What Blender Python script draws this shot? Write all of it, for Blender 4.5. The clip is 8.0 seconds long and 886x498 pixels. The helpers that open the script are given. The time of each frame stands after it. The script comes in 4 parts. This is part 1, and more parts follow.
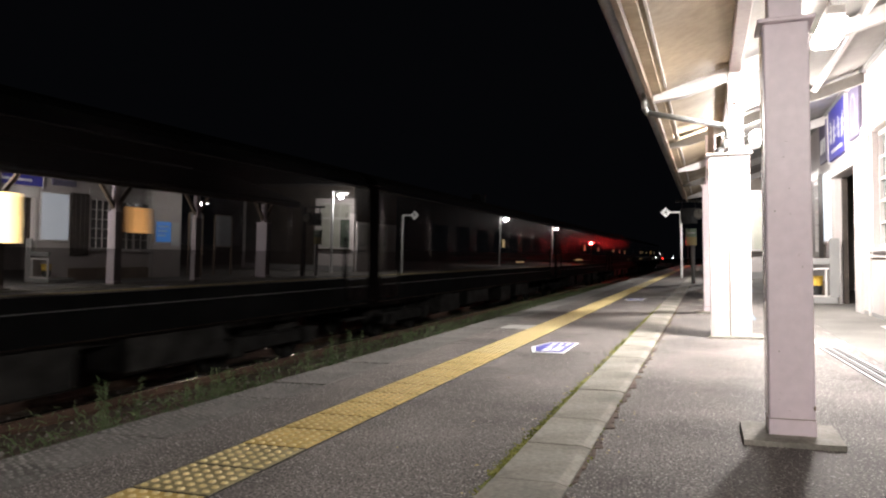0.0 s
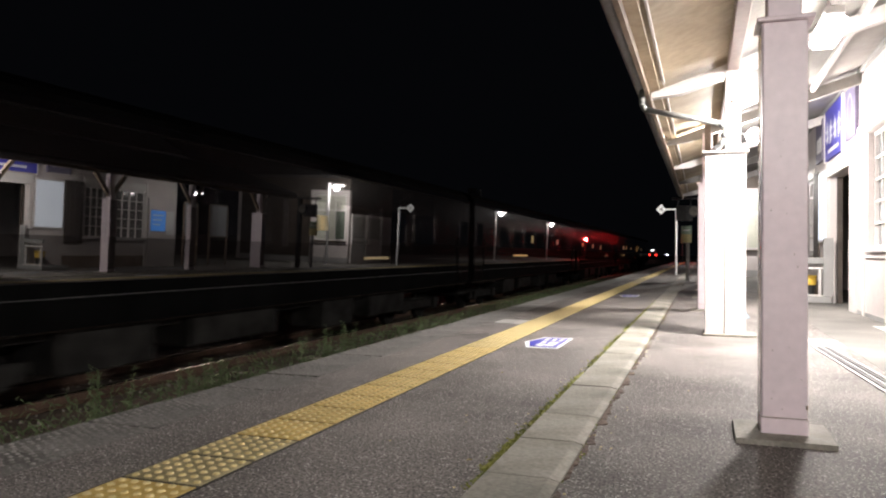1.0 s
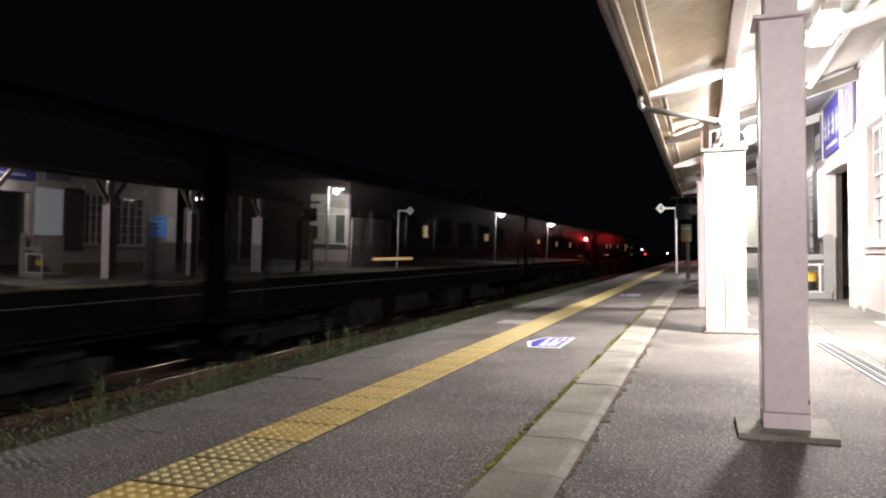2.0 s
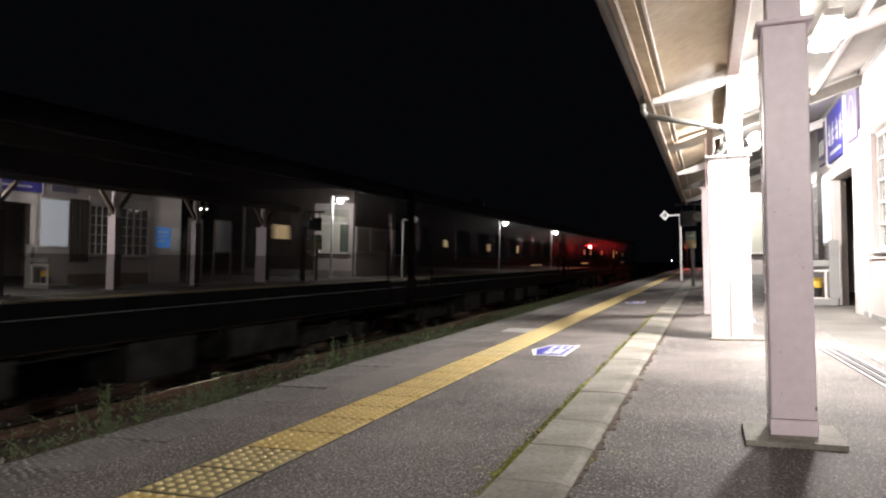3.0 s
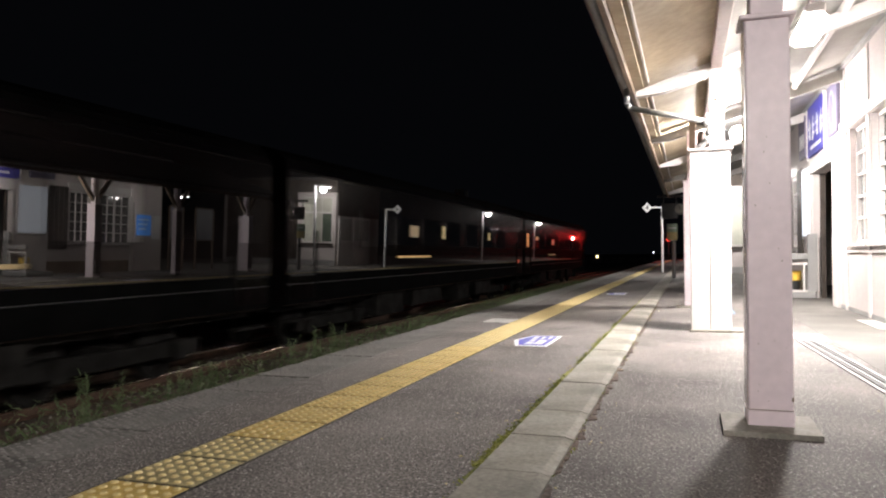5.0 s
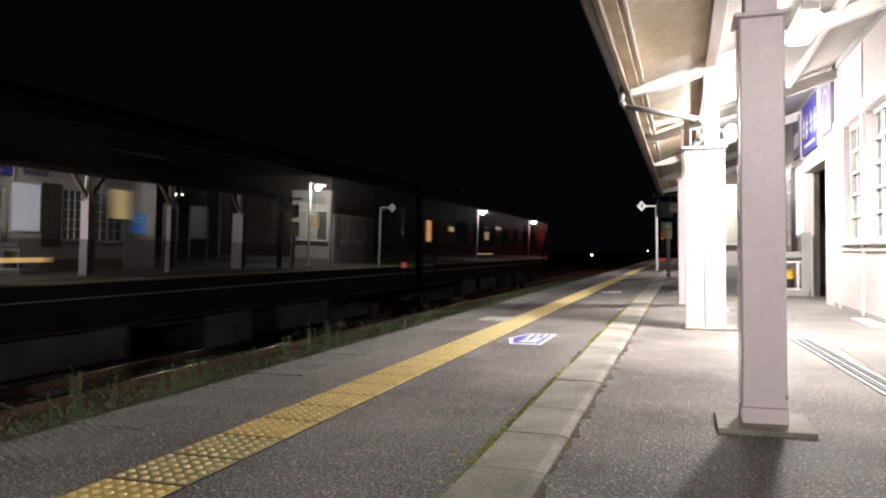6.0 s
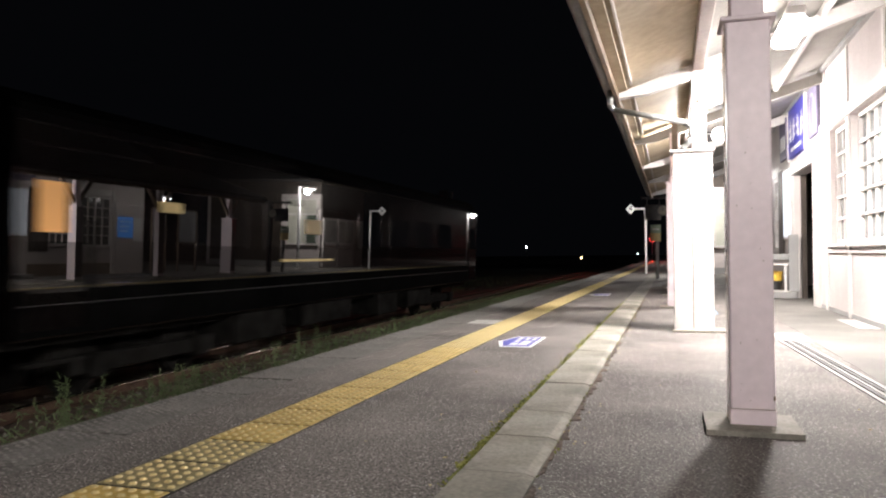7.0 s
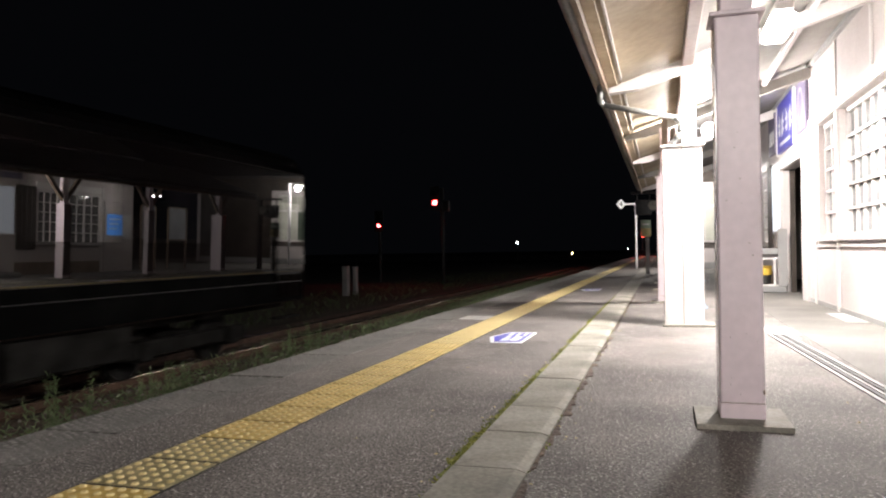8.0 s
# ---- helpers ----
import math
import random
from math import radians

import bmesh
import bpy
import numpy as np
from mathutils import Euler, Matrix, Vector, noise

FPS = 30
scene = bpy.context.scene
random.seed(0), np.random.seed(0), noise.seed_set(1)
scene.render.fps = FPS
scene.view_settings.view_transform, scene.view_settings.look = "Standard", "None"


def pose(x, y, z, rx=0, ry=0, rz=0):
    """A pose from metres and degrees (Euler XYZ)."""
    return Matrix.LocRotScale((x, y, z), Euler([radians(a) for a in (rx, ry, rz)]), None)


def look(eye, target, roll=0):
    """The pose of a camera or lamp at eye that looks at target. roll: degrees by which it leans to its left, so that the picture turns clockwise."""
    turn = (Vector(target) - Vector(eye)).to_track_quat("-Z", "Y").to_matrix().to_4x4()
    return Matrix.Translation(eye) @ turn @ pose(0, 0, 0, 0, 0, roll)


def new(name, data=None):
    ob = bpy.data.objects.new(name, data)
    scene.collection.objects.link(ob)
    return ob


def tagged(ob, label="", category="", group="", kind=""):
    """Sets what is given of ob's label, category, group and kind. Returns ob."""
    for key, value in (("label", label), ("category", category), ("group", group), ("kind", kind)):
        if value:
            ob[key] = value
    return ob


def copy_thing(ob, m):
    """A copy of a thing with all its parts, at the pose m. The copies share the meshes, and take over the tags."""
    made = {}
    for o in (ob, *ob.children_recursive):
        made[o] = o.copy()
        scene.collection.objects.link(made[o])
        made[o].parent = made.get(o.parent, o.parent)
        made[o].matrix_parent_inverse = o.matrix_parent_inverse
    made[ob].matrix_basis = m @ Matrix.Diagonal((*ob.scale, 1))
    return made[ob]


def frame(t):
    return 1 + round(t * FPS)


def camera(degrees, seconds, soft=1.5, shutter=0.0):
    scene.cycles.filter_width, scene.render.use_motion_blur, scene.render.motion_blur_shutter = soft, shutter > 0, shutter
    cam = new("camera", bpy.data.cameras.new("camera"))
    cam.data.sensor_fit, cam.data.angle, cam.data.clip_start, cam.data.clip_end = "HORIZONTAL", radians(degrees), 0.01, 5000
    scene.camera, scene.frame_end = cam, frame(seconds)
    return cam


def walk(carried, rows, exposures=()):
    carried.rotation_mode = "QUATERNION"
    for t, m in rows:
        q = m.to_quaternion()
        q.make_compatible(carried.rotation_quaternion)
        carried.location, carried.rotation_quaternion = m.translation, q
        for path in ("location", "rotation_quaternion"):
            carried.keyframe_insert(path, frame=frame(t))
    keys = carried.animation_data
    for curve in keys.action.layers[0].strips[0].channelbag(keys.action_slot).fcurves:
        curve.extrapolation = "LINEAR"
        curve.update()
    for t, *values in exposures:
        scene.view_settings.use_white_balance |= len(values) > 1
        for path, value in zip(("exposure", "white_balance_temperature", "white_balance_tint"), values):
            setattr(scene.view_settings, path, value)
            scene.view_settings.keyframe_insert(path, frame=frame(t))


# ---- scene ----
cam = camera(62.1, 8.0, soft=2.1, shutter=0.5)
PATH = [
    (0, (0.01, -0.028, 0.731), (-0.666, 1.854, 0.761), -0.6),
    (0.5, (0.006, -0.024, 0.732), (-0.661, 1.861, 0.754), 0.2),
    (1, (0.006, -0.022, 0.733), (-0.658, 1.865, 0.745), 0.3),
    (1.5, (0.006, -0.039, 0.73), (-0.655, 1.849, 0.738), -0.1),
    (3, (0.005, -0.04, 0.723), (-0.669, 1.842, 0.765), -0.9),
    (3.5, (0.006, -0.046, 0.724), (-0.669, 1.837, 0.756), -0.6),
    (4, (0.006, -0.041, 0.724), (-0.652, 1.847, 0.74), -0.2),
    (4.5, (0.006, -0.042, 0.724), (-0.636, 1.852, 0.74), -0.3),
    (6, (0.004, -0.034, 0.721), (-0.614, 1.868, 0.731), -0.4),
    (6.5, (0.009, -0.035, 0.724), (-0.598, 1.871, 0.742), -0.4),
    (7, (0.008, -0.033, 0.72), (-0.584, 1.877, 0.739), -0.6),
    (7.5, (0.007, -0.029, 0.72), (-0.57, 1.886, 0.736), -0.5),
    (8, (0.009, -0.026, 0.72), (-0.56, 1.891, 0.728), -0.9),
]
walk(cam, [(t, look(eye, target, roll)) for t, eye, target, roll in PATH])

# ---- night sky and lamps ----
world = bpy.data.worlds.new("night")
world.use_nodes = True
scene.world = world
world.node_tree.nodes["Background"].inputs[0].default_value = (0.55, 0.6, 0.8, 1)
world.node_tree.nodes["Background"].inputs[1].default_value = 0.0026

LAMP_X = 0.95          # fluorescent lamps under the canopy
LAMP_Y = (-3.8, 6.5)
LAMP_Z = 2.55
FAR_TUBE = (0.75, 17.2, 2.14)
GLOBE = (0.65, 10.5, 2.31)


def bulb(x, y, z, watts, colour=(1.0, 0.95, 0.91), radius=0.09):
    data = bpy.data.lights.new("lamp", "POINT")
    data.energy, data.color, data.shadow_soft_size = watts, colour, radius
    new("lamp", data).location = (x, y, z)


for lamp_y, watts in zip(LAMP_Y, (770, 34)):
    bulb(LAMP_X, lamp_y, LAMP_Z - 0.16, watts)
bulb(FAR_TUBE[0], FAR_TUBE[1], FAR_TUBE[2] - 0.06, 30, radius=0.05)
down = bpy.data.lights.new("lamp", "AREA")   # the reflector throws most of the light down
down.shape, down.size, down.size_y, down.energy, down.color = "RECTANGLE", 0.22, 0.6, 355, (1.0, 0.95, 0.91)
new("lamp", down).location = (LAMP_X, LAMP_Y[1], LAMP_Z - 0.115)
bulb(GLOBE[0], GLOBE[1], GLOBE[2] - 0.13, 520)
bulb(0.55, 25.2, 2.95, 600)
bulb(0.4, 49.0, 3.2, 260, radius=0.12)
bulb(0.4, 67.0, 3.2, 260, radius=0.12)


# ---- materials ----
def mat(name, c1, c2, scale=3.0, rough=0.6, metal=0.0, bump=0.15, grain=40.0, grit=0.18, ior=1.5, spread=0.0, bumpd=0.004):
    """A surface with broad stains between two colours, fine grain and relief."""
    m = bpy.data.materials.new(name)
    m.use_nodes = True
    nt = m.node_tree
    b = nt.nodes["Principled BSDF"]
    co = nt.nodes.new("ShaderNodeTexCoord")
    n1 = nt.nodes.new("ShaderNodeTexNoise")
    n1.inputs["Scale"].default_value, n1.inputs["Detail"].default_value = scale, 6
    n2 = nt.nodes.new("ShaderNodeTexNoise")
    n2.inputs["Scale"].default_value, n2.inputs["Detail"].default_value = grain, 3
    for n in (n1, n2):
        nt.links.new(co.outputs["Object"], n.inputs["Vector"])
    ramp = nt.nodes.new("ShaderNodeValToRGB")
    ramp.color_ramp.elements[0].position, ramp.color_ramp.elements[1].position = 0.35, 0.65
    ramp.color_ramp.elements[0].color, ramp.color_ramp.elements[1].color = (*c1, 1), (*c2, 1)
    nt.links.new(n1.outputs["Fac"], ramp.inputs["Fac"])
    mr = nt.nodes.new("ShaderNodeMapRange")
    mr.inputs["From Min"].default_value, mr.inputs["From Max"].default_value = 0.3, 0.7
    mr.inputs["To Min"].default_value, mr.inputs["To Max"].default_value = 1 - grit, 1 + grit
    nt.links.new(n2.outputs["Fac"], mr.inputs["Value"])
    mul = nt.nodes.new("ShaderNodeVectorMath")
    mul.operation = "SCALE"
    nt.links.new(ramp.outputs["Color"], mul.inputs[0])
    nt.links.new(mr.outputs["Result"], mul.inputs["Scale"])
    last = mul.outputs["Vector"]
    if spread:
        info = nt.nodes.new("ShaderNodeObjectInfo")
        sr = nt.nodes.new("ShaderNodeMapRange")
        sr.inputs["To Min"].default_value, sr.inputs["To Max"].default_value = 1 - spread, 1 + spread
        nt.links.new(info.outputs["Random"], sr.inputs["Value"])
        m2 = nt.nodes.new("ShaderNodeVectorMath")
        m2.operation = "SCALE"
        nt.links.new(last, m2.inputs[0])
        nt.links.new(sr.outputs["Result"], m2.inputs["Scale"])
        last = m2.outputs["Vector"]
    nt.links.new(last, b.inputs["Base Color"])
    b.inputs["Roughness"].default_value, b.inputs["Metallic"].default_value = rough, metal
    b.inputs["IOR"].default_value = ior
    if bump:
        bp = nt.nodes.new("ShaderNodeBump")
        bp.inputs["Strength"].default_value, bp.inputs["Distance"].default_value = bump, bumpd
        nt.links.new(n2.outputs["Fac"], bp.inputs["Height"])
        nt.links.new(bp.outputs["Normal"], b.inputs["Normal"])
    return m


def glow(name, colour, strength):
    m = bpy.data.materials.new(name)
    m.use_nodes = True
    b = m.node_tree.nodes["Principled BSDF"]
    b.inputs["Base Color"].default_value = (*[c * 0.5 for c in colour], 1)
    b.inputs["Emission Color"].default_value = (*colour, 1)
    b.inputs["Emission Strength"].default_value = strength
    return m


def asphalt_mat():
    """Dark binder with pale stones showing, and broad worn patches."""
    m = mat("asphalt", (0.080, 0.069, 0.064), (0.168, 0.149, 0.138), 1.3, 0.85, 0, 0.35, 92, 1.0, bumpd=0.005)
    nt = m.node_tree
    b = nt.nodes["Principled BSDF"]
    co = nt.nodes.new("ShaderNodeTexCoord")
    v = nt.nodes.new("ShaderNodeTexVoronoi")
    v.inputs["Scale"].default_value = 190
    nt.links.new(co.outputs["Object"], v.inputs["Vector"])
    sep = nt.nodes.new("ShaderNodeSeparateColor")
    nt.links.new(v.outputs["Color"], sep.inputs["Color"])
    r = nt.nodes.new("ShaderNodeValToRGB")
    r.color_ramp.elements[0].position, r.color_ramp.elements[1].position = 0.93, 0.965
    r.color_ramp.elements[0].color, r.color_ramp.elements[1].color = (0, 0, 0, 1), (0.9, 0.9, 0.9, 1)
    nt.links.new(sep.outputs[0], r.inputs["Fac"])
    mix = nt.nodes.new("ShaderNodeMix")
    mix.data_type = "RGBA"
    old = b.inputs["Base Color"].links[0].from_socket
    nt.links.new(r.outputs["Color"], mix.inputs["Factor"])
    nt.links.new(old, mix.inputs["A"])
    mix.inputs["B"].default_value = (0.52, 0.50, 0.47, 1)
    nt.links.new(mix.outputs["Result"], b.inputs["Base Color"])
    return m


ASPHALT = asphalt_mat()
CONCRETE = mat("concrete", (0.16, 0.15, 0.126), (0.31, 0.29, 0.25), 2.6, 0.85, 0, 0.5, 60, 0.2, spread=0.1)
APRON = mat("apron_concrete", (0.10, 0.094, 0.085), (0.16, 0.151, 0.138), 1.4, 0.85, 0, 0.5, 60, 0.25)
TREAD = mat("tread_concrete", (0.092, 0.085, 0.078), (0.15, 0.14, 0.13), 4, 0.85, 0, 0.6, 60, 0.35, spread=0.15)
# raised tread points, paler than the slab between them
TREADTOP = mat("tread_pale", (0.155, 0.148, 0.138), (0.23, 0.22, 0.205), 6, 0.85, 0, 0.3, 60, 0.3)
EDGE = mat("edge_concrete", (0.155, 0.147, 0.138), (0.245, 0.235, 0.22), 2.5, 0.85, 0, 0.5, 60, 0.22, spread=0.1)
# tile studs, paler than the tile face
STUD = mat("stud_pale", (0.56, 0.45, 0.20), (0.68, 0.56, 0.29), 9, 0.6, 0, 0.2, 70, 0.15)
YELLOW = mat("tactile_yellow", (0.40, 0.275, 0.07), (0.55, 0.39, 0.12), 5, 0.6, 0, 0.3, 70, 0.2, spread=0.12)
YELLOW_FRESH = mat("tactile_fresh", (0.66, 0.48, 0.10), (0.74, 0.55, 0.14), 5, 0.55, 0, 0.3, 70, 0.1)
YELLOW_FADED = mat("tactile_faded", (0.37, 0.285, 0.12), (0.48, 0.38, 0.175), 5, 0.65, 0, 0.3, 70, 0.2, spread=0.1)
YELLOW_WORN = mat("tactile_worn", (0.22, 0.185, 0.09), (0.33, 0.275, 0.14), 7, 0.7, 0, 0.3, 70, 0.25)
PINK = mat("pink_paint", (0.80, 0.69, 0.74), (0.84, 0.735, 0.78), 1.5, 0.38, 0, 0.1, 22, 0.05)
# front purlin, a darker and tanner pink than the posts
PURLIN = mat("pinkish_tan_paint", (0.36, 0.29, 0.27), (0.44, 0.365, 0.34), 1.5, 0.6, 0, 0.1, 22, 0.08)
# post's left face: gloss paint darkened in colour for the shade there
SHADED_SIDE = mat("shaded_mauve_gloss", (0.30, 0.25, 0.27), (0.36, 0.30, 0.32), 1.5, 0.16, 0, 0.1, 22, 0.05)
WHITE = mat("white_paint", (0.60, 0.565, 0.55), (0.70, 0.665, 0.65), 1.8, 0.45, 0, 0.1, 25, 0.05)
PLASTER = mat("plaster", (0.52, 0.465, 0.455), (0.60, 0.55, 0.535), 1.1, 0.7, 0, 0.2, 30, 0.06)
SOFFIT = mat("soffit_board", (0.32, 0.255, 0.17), (0.44, 0.36, 0.25), 1.6, 0.7, 0, 0.2, 14, 0.12)
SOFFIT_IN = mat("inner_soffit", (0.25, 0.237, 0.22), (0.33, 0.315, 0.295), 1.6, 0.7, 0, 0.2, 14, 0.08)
FASCIA = mat("fascia_wood", (0.17, 0.12, 0.085), (0.27, 0.20, 0.15), 2.0, 0.7, 0, 0.2, 30, 0.15)
ROOFING = mat("roof_sheet", (0.03, 0.03, 0.035), (0.06, 0.055, 0.05), 2, 0.6, 0, 0.1)
GALV = mat("galvanised_steel", (0.30, 0.31, 0.31), (0.42, 0.43, 0.42), 6, 0.42, 0.7, 0.1)
DARKSTEEL = mat("dark_steel", (0.03, 0.03, 0.032), (0.06, 0.06, 0.06), 5, 0.5, 0.4, 0.15)
GREYPAINT = mat("grey_paint", (0.26, 0.255, 0.25), (0.32, 0.315, 0.31), 2, 0.5, 0, 0.05, 30, 0.05)
PALEBLIND = mat("pale_blind", (0.42, 0.42, 0.36), (0.52, 0.52, 0.45), 2, 0.5, 0, 0.05, 30, 0.06)
BLINDGREEN = mat("blind_green", (0.06, 0.08, 0.06), (0.09, 0.115, 0.085), 3, 0.5, 0, 0.05)
BOARDGREY = mat("board_grey_blue", (0.34, 0.36, 0.40), (0.42, 0.44, 0.48), 2, 0.5, 0, 0.05, 30, 0.05)
FROST = mat("frosted_glass", (0.12, 0.127, 0.128), (0.17, 0.178, 0.18), 5, 0.18, 0, 0.25, 60, 0.08)
MIDGLASS = mat("dusty_glass", (0.13, 0.122, 0.12), (0.19, 0.18, 0.175), 5, 0.12, 0, 0.1)
DARKGLASS = mat("dark_glass", (0.01, 0.011, 0.012), (0.02, 0.02, 0.02), 4, 0.05, 0, 0, ior=1.5)
WORNWHITE = mat("worn_white", (0.36, 0.35, 0.33), (0.48, 0.47, 0.45), 8, 0.6, 0, 0.1, 60, 0.15)
BLUE = mat("sign_blue", (0.055, 0.055, 0.36), (0.075, 0.07, 0.42), 3, 0.4, 0, 0.05)
PURPLE = mat("sign_purple", (0.135, 0.12, 0.19), (0.175, 0.155, 0.235), 3, 0.45, 0, 0.05)
SIGNWHITE = mat("sign_white", (0.74, 0.74, 0.74), (0.82, 0.82, 0.82), 3, 0.45, 0, 0.05)
# added emission that brightens the white wall panel by the entrance
CASEGLOW = glow("case_added_glow", (0.86, 0.91, 1.0), 1.0)
# dark wood; also painted shade on the entrance jamb and the annex
WOOD_AND_SHADE = mat("dark_wood_and_shade", (0.035, 0.026, 0.02), (0.06, 0.045, 0.035), 3, 0.6, 0, 0.2)
BRIGHTWIN = glow("bright_cabin", (1.0, 0.72, 0.33), 3.0)
POSTER = glow("lit_display_blue", (0.10, 0.36, 1.0), 0.9)
BALLAST = mat("ballast", (0.060, 0.042, 0.032), (0.13, 0.09, 0.065), 1.5, 0.9, 0, 0.8, 30, 0.4, bumpd=0.03)
DIRT = mat("joint_dirt", (0.018, 0.015, 0.012), (0.035, 0.03, 0.024), 6, 0.95, 0, 0.3, 60, 0.3)
STONE = mat("ballast_stone", (0.10, 0.08, 0.065), (0.24, 0.22, 0.20), 6, 0.9, 0, 0.3, 30, 0.3)
RUST = mat("rusty_rail", (0.06, 0.032, 0.021), (0.11, 0.062, 0.042), 4, 0.7, 0.3, 0.3)
RAILTOP = mat("rail_head", (0.10, 0.075, 0.06), (0.20, 0.16, 0.14), 3, 0.20, 1.0, 0.05)
WOODSLEEPER = mat("sleeper_wood", (0.05, 0.035, 0.025), (0.09, 0.065, 0.05), 4, 0.9, 0, 0.4)
LEAF = mat("weed_leaf", (0.06, 0.09, 0.035), (0.125, 0.165, 0.075), 9, 0.6, 0, 0.1)
MOSS = mat("moss", (0.12, 0.14, 0.02), (0.25, 0.25, 0.05), 8, 0.95, 0, 0.6, 60, 0.3)
EARTH = mat("earth", (0.03, 0.028, 0.02), (0.06, 0.055, 0.04), 0.4, 0.95, 0, 0.6, 8, 0.3, bumpd=0.05)
CARPAINT = mat("coach_paint", (0.005, 0.004, 0.004), (0.008, 0.006, 0.006), 0.8, 0.035, 0, 0.11, 1.6, 0.1, ior=1.08)
for key, value in (("Roughness", 0.25), ("Coat Weight", 1.0), ("Coat Roughness", 0.02), ("Coat IOR", 1.78), ("Specular IOR Level", 0.04)):
    CARPAINT.node_tree.nodes["Principled BSDF"].inputs[key].default_value = value
CARGLASS = mat("coach_glass", (0.005, 0.005, 0.006), (0.009, 0.009, 0.01), 2, 0.010, 0, 0, ior=2.7)
CARFRAME = mat("coach_trim", (0.006, 0.005, 0.005), (0.010, 0.009, 0.009), 3, 0.9, 0, 0.05, ior=1.15)
CARROOF = mat("coach_roof", (0.002, 0.002, 0.002), (0.004, 0.004, 0.004), 2, 0.9, 0, 0.2, ior=1.15)
CARROOF.node_tree.nodes["Principled BSDF"].inputs["Specular IOR Level"].default_value = 0.1
UNDER = mat("underframe_grey", (0.007, 0.0066, 0.006), (0.022, 0.021, 0.020), 3, 0.9, 0.0, 0.3, ior=1.12)
TUBE = glow("tube_light", (1.0, 0.97, 0.92), 40)
HEAD = glow("lamp_glow", (1.0, 0.98, 0.95), 40)
REDGLOW = glow("red_signal_glow", (1.0, 0.02, 0.02), 120)
REDFAR = glow("red_lamp_glow", (1.0, 0.03, 0.03), 1500)
REDTAIL = glow("red_tail_glow", (1.0, 0.03, 0.02), 5)
WARMDOT = glow("warm_far_glow", (1.0, 0.72, 0.35), 9)
WHITEDOT = glow("white_far_glow", (0.95, 0.97, 1.0), 14)
ORANGE = glow("lit_blind", (1.0, 0.48, 0.14), 0.30)
AMBER = glow("lit_amber", (1.0, 0.76, 0.34), 0.13)
AMBERSTRIP = glow("lit_strip", (1.0, 0.62, 0.24), 0.25)
REDSTEP = glow("lit_step", (1.0, 0.16, 0.06), 0.12)
DIM = glow("dim_lit_blind", (1.0, 0.74, 0.36), 0.022)
BUCKET = mat("yellow_plastic", (0.75, 0.48, 0.07), (0.8, 0.54, 0.1), 3, 0.4, 0, 0)
BLACKP = mat("black_plastic", (0.02, 0.02, 0.02), (0.03, 0.03, 0.03), 3, 0.5, 0, 0)


# ---- building blocks ----
def box(bm, x0, x1, y0, y1, z0, z1, bevel=0.0):
    """A box from corner to corner, its edges eased by bevel."""
    r = bmesh.ops.create_cube(bm, size=1.0)
    bmesh.ops.scale(bm, vec=(x1 - x0, y1 - y0, z1 - z0), verts=r["verts"])
    bmesh.ops.translate(bm, vec=((x0 + x1) / 2, (y0 + y1) / 2, (z0 + z1) / 2), verts=r["verts"])
    if bevel:
        es = list({e for v in r["verts"] for e in v.link_edges})
        bmesh.ops.bevel(bm, geom=es, offset=bevel, segments=1, affect="EDGES")
    return bm


def boxes(*rows, bevel=0.0):
    bm = bmesh.new()
    for r in rows:
        box(bm, *r, bevel=bevel)
    return bm


def rod(bm, p, q, r0, r1=None, seg=12):
    """A round bar from p to q."""
    p, q = Vector(p), Vector(q)
    d = q - p
    m = Matrix.Translation((p + q) / 2) @ d.to_track_quat("Z", "Y").to_matrix().to_4x4()
    bmesh.ops.create_cone(bm, cap_ends=True, segments=seg, radius1=r0, radius2=r0 if r1 is None else r1, depth=d.length, matrix=m)
    return bm


def rods(*rows, r=0.02, seg=12):
    bm = bmesh.new()
    for p, q in rows:
        rod(bm, p, q, r, seg=seg)
    return bm


def prism(bm, outline, axis, a, b):
    """An outline in the two other axes, drawn out along axis from a to b."""
    def at(u, v, w):
        return {"x": (w, u, v), "y": (u, w, v), "z": (u, v, w)}[axis]
    lo = [bm.verts.new(at(u, v, a)) for u, v in outline]
    hi = [bm.verts.new(at(u, v, b)) for u, v in outline]
    n = len(outline)
    bm.faces.new(lo)
    bm.faces.new(hi[::-1])
    for k in range(n):
        bm.faces.new((lo[k], hi[k], hi[(k + 1) % n], lo[(k + 1) % n]))
    bmesh.ops.recalc_face_normals(bm, faces=bm.faces[:])
    return bm


def mesh_of(name, bm, material, smooth=False):
    me = bpy.data.meshes.new(name)
    bm.to_mesh(me)
    bm.free()
    me.materials.append(material)
    if smooth:
        for p in me.polygons:
            p.use_smooth = True
    return me


def part(name, bm, material, parent, label="", smooth=False):
    """One mesh object under a thing or a part."""
    ob = new(name, mesh_of(name, bm, material, smooth))
    ob.parent = parent
    return tagged(ob, label)


def thing(name, label, category, group="", kind="", at=(0, 0, 0)):
    ob = new(name)
    ob.location = at
    return tagged(ob, label, category, group, kind)


def solid(name, bm, material, label, category, group="", kind="", at=(0, 0, 0), smooth=False):
    """A thing that is one mesh."""
    ob = new(name, mesh_of(name, bm, material, smooth))
    ob.location = at
    return tagged(ob, label, category, group, kind)


# ---- ground, track and platform ----
GROUND, RAIL = -1.25, -1.0
WALL = 1.877           # face of the station building
TRACK = -7.85          # middle of the track
EDGE_X = -2.5          # platform edge


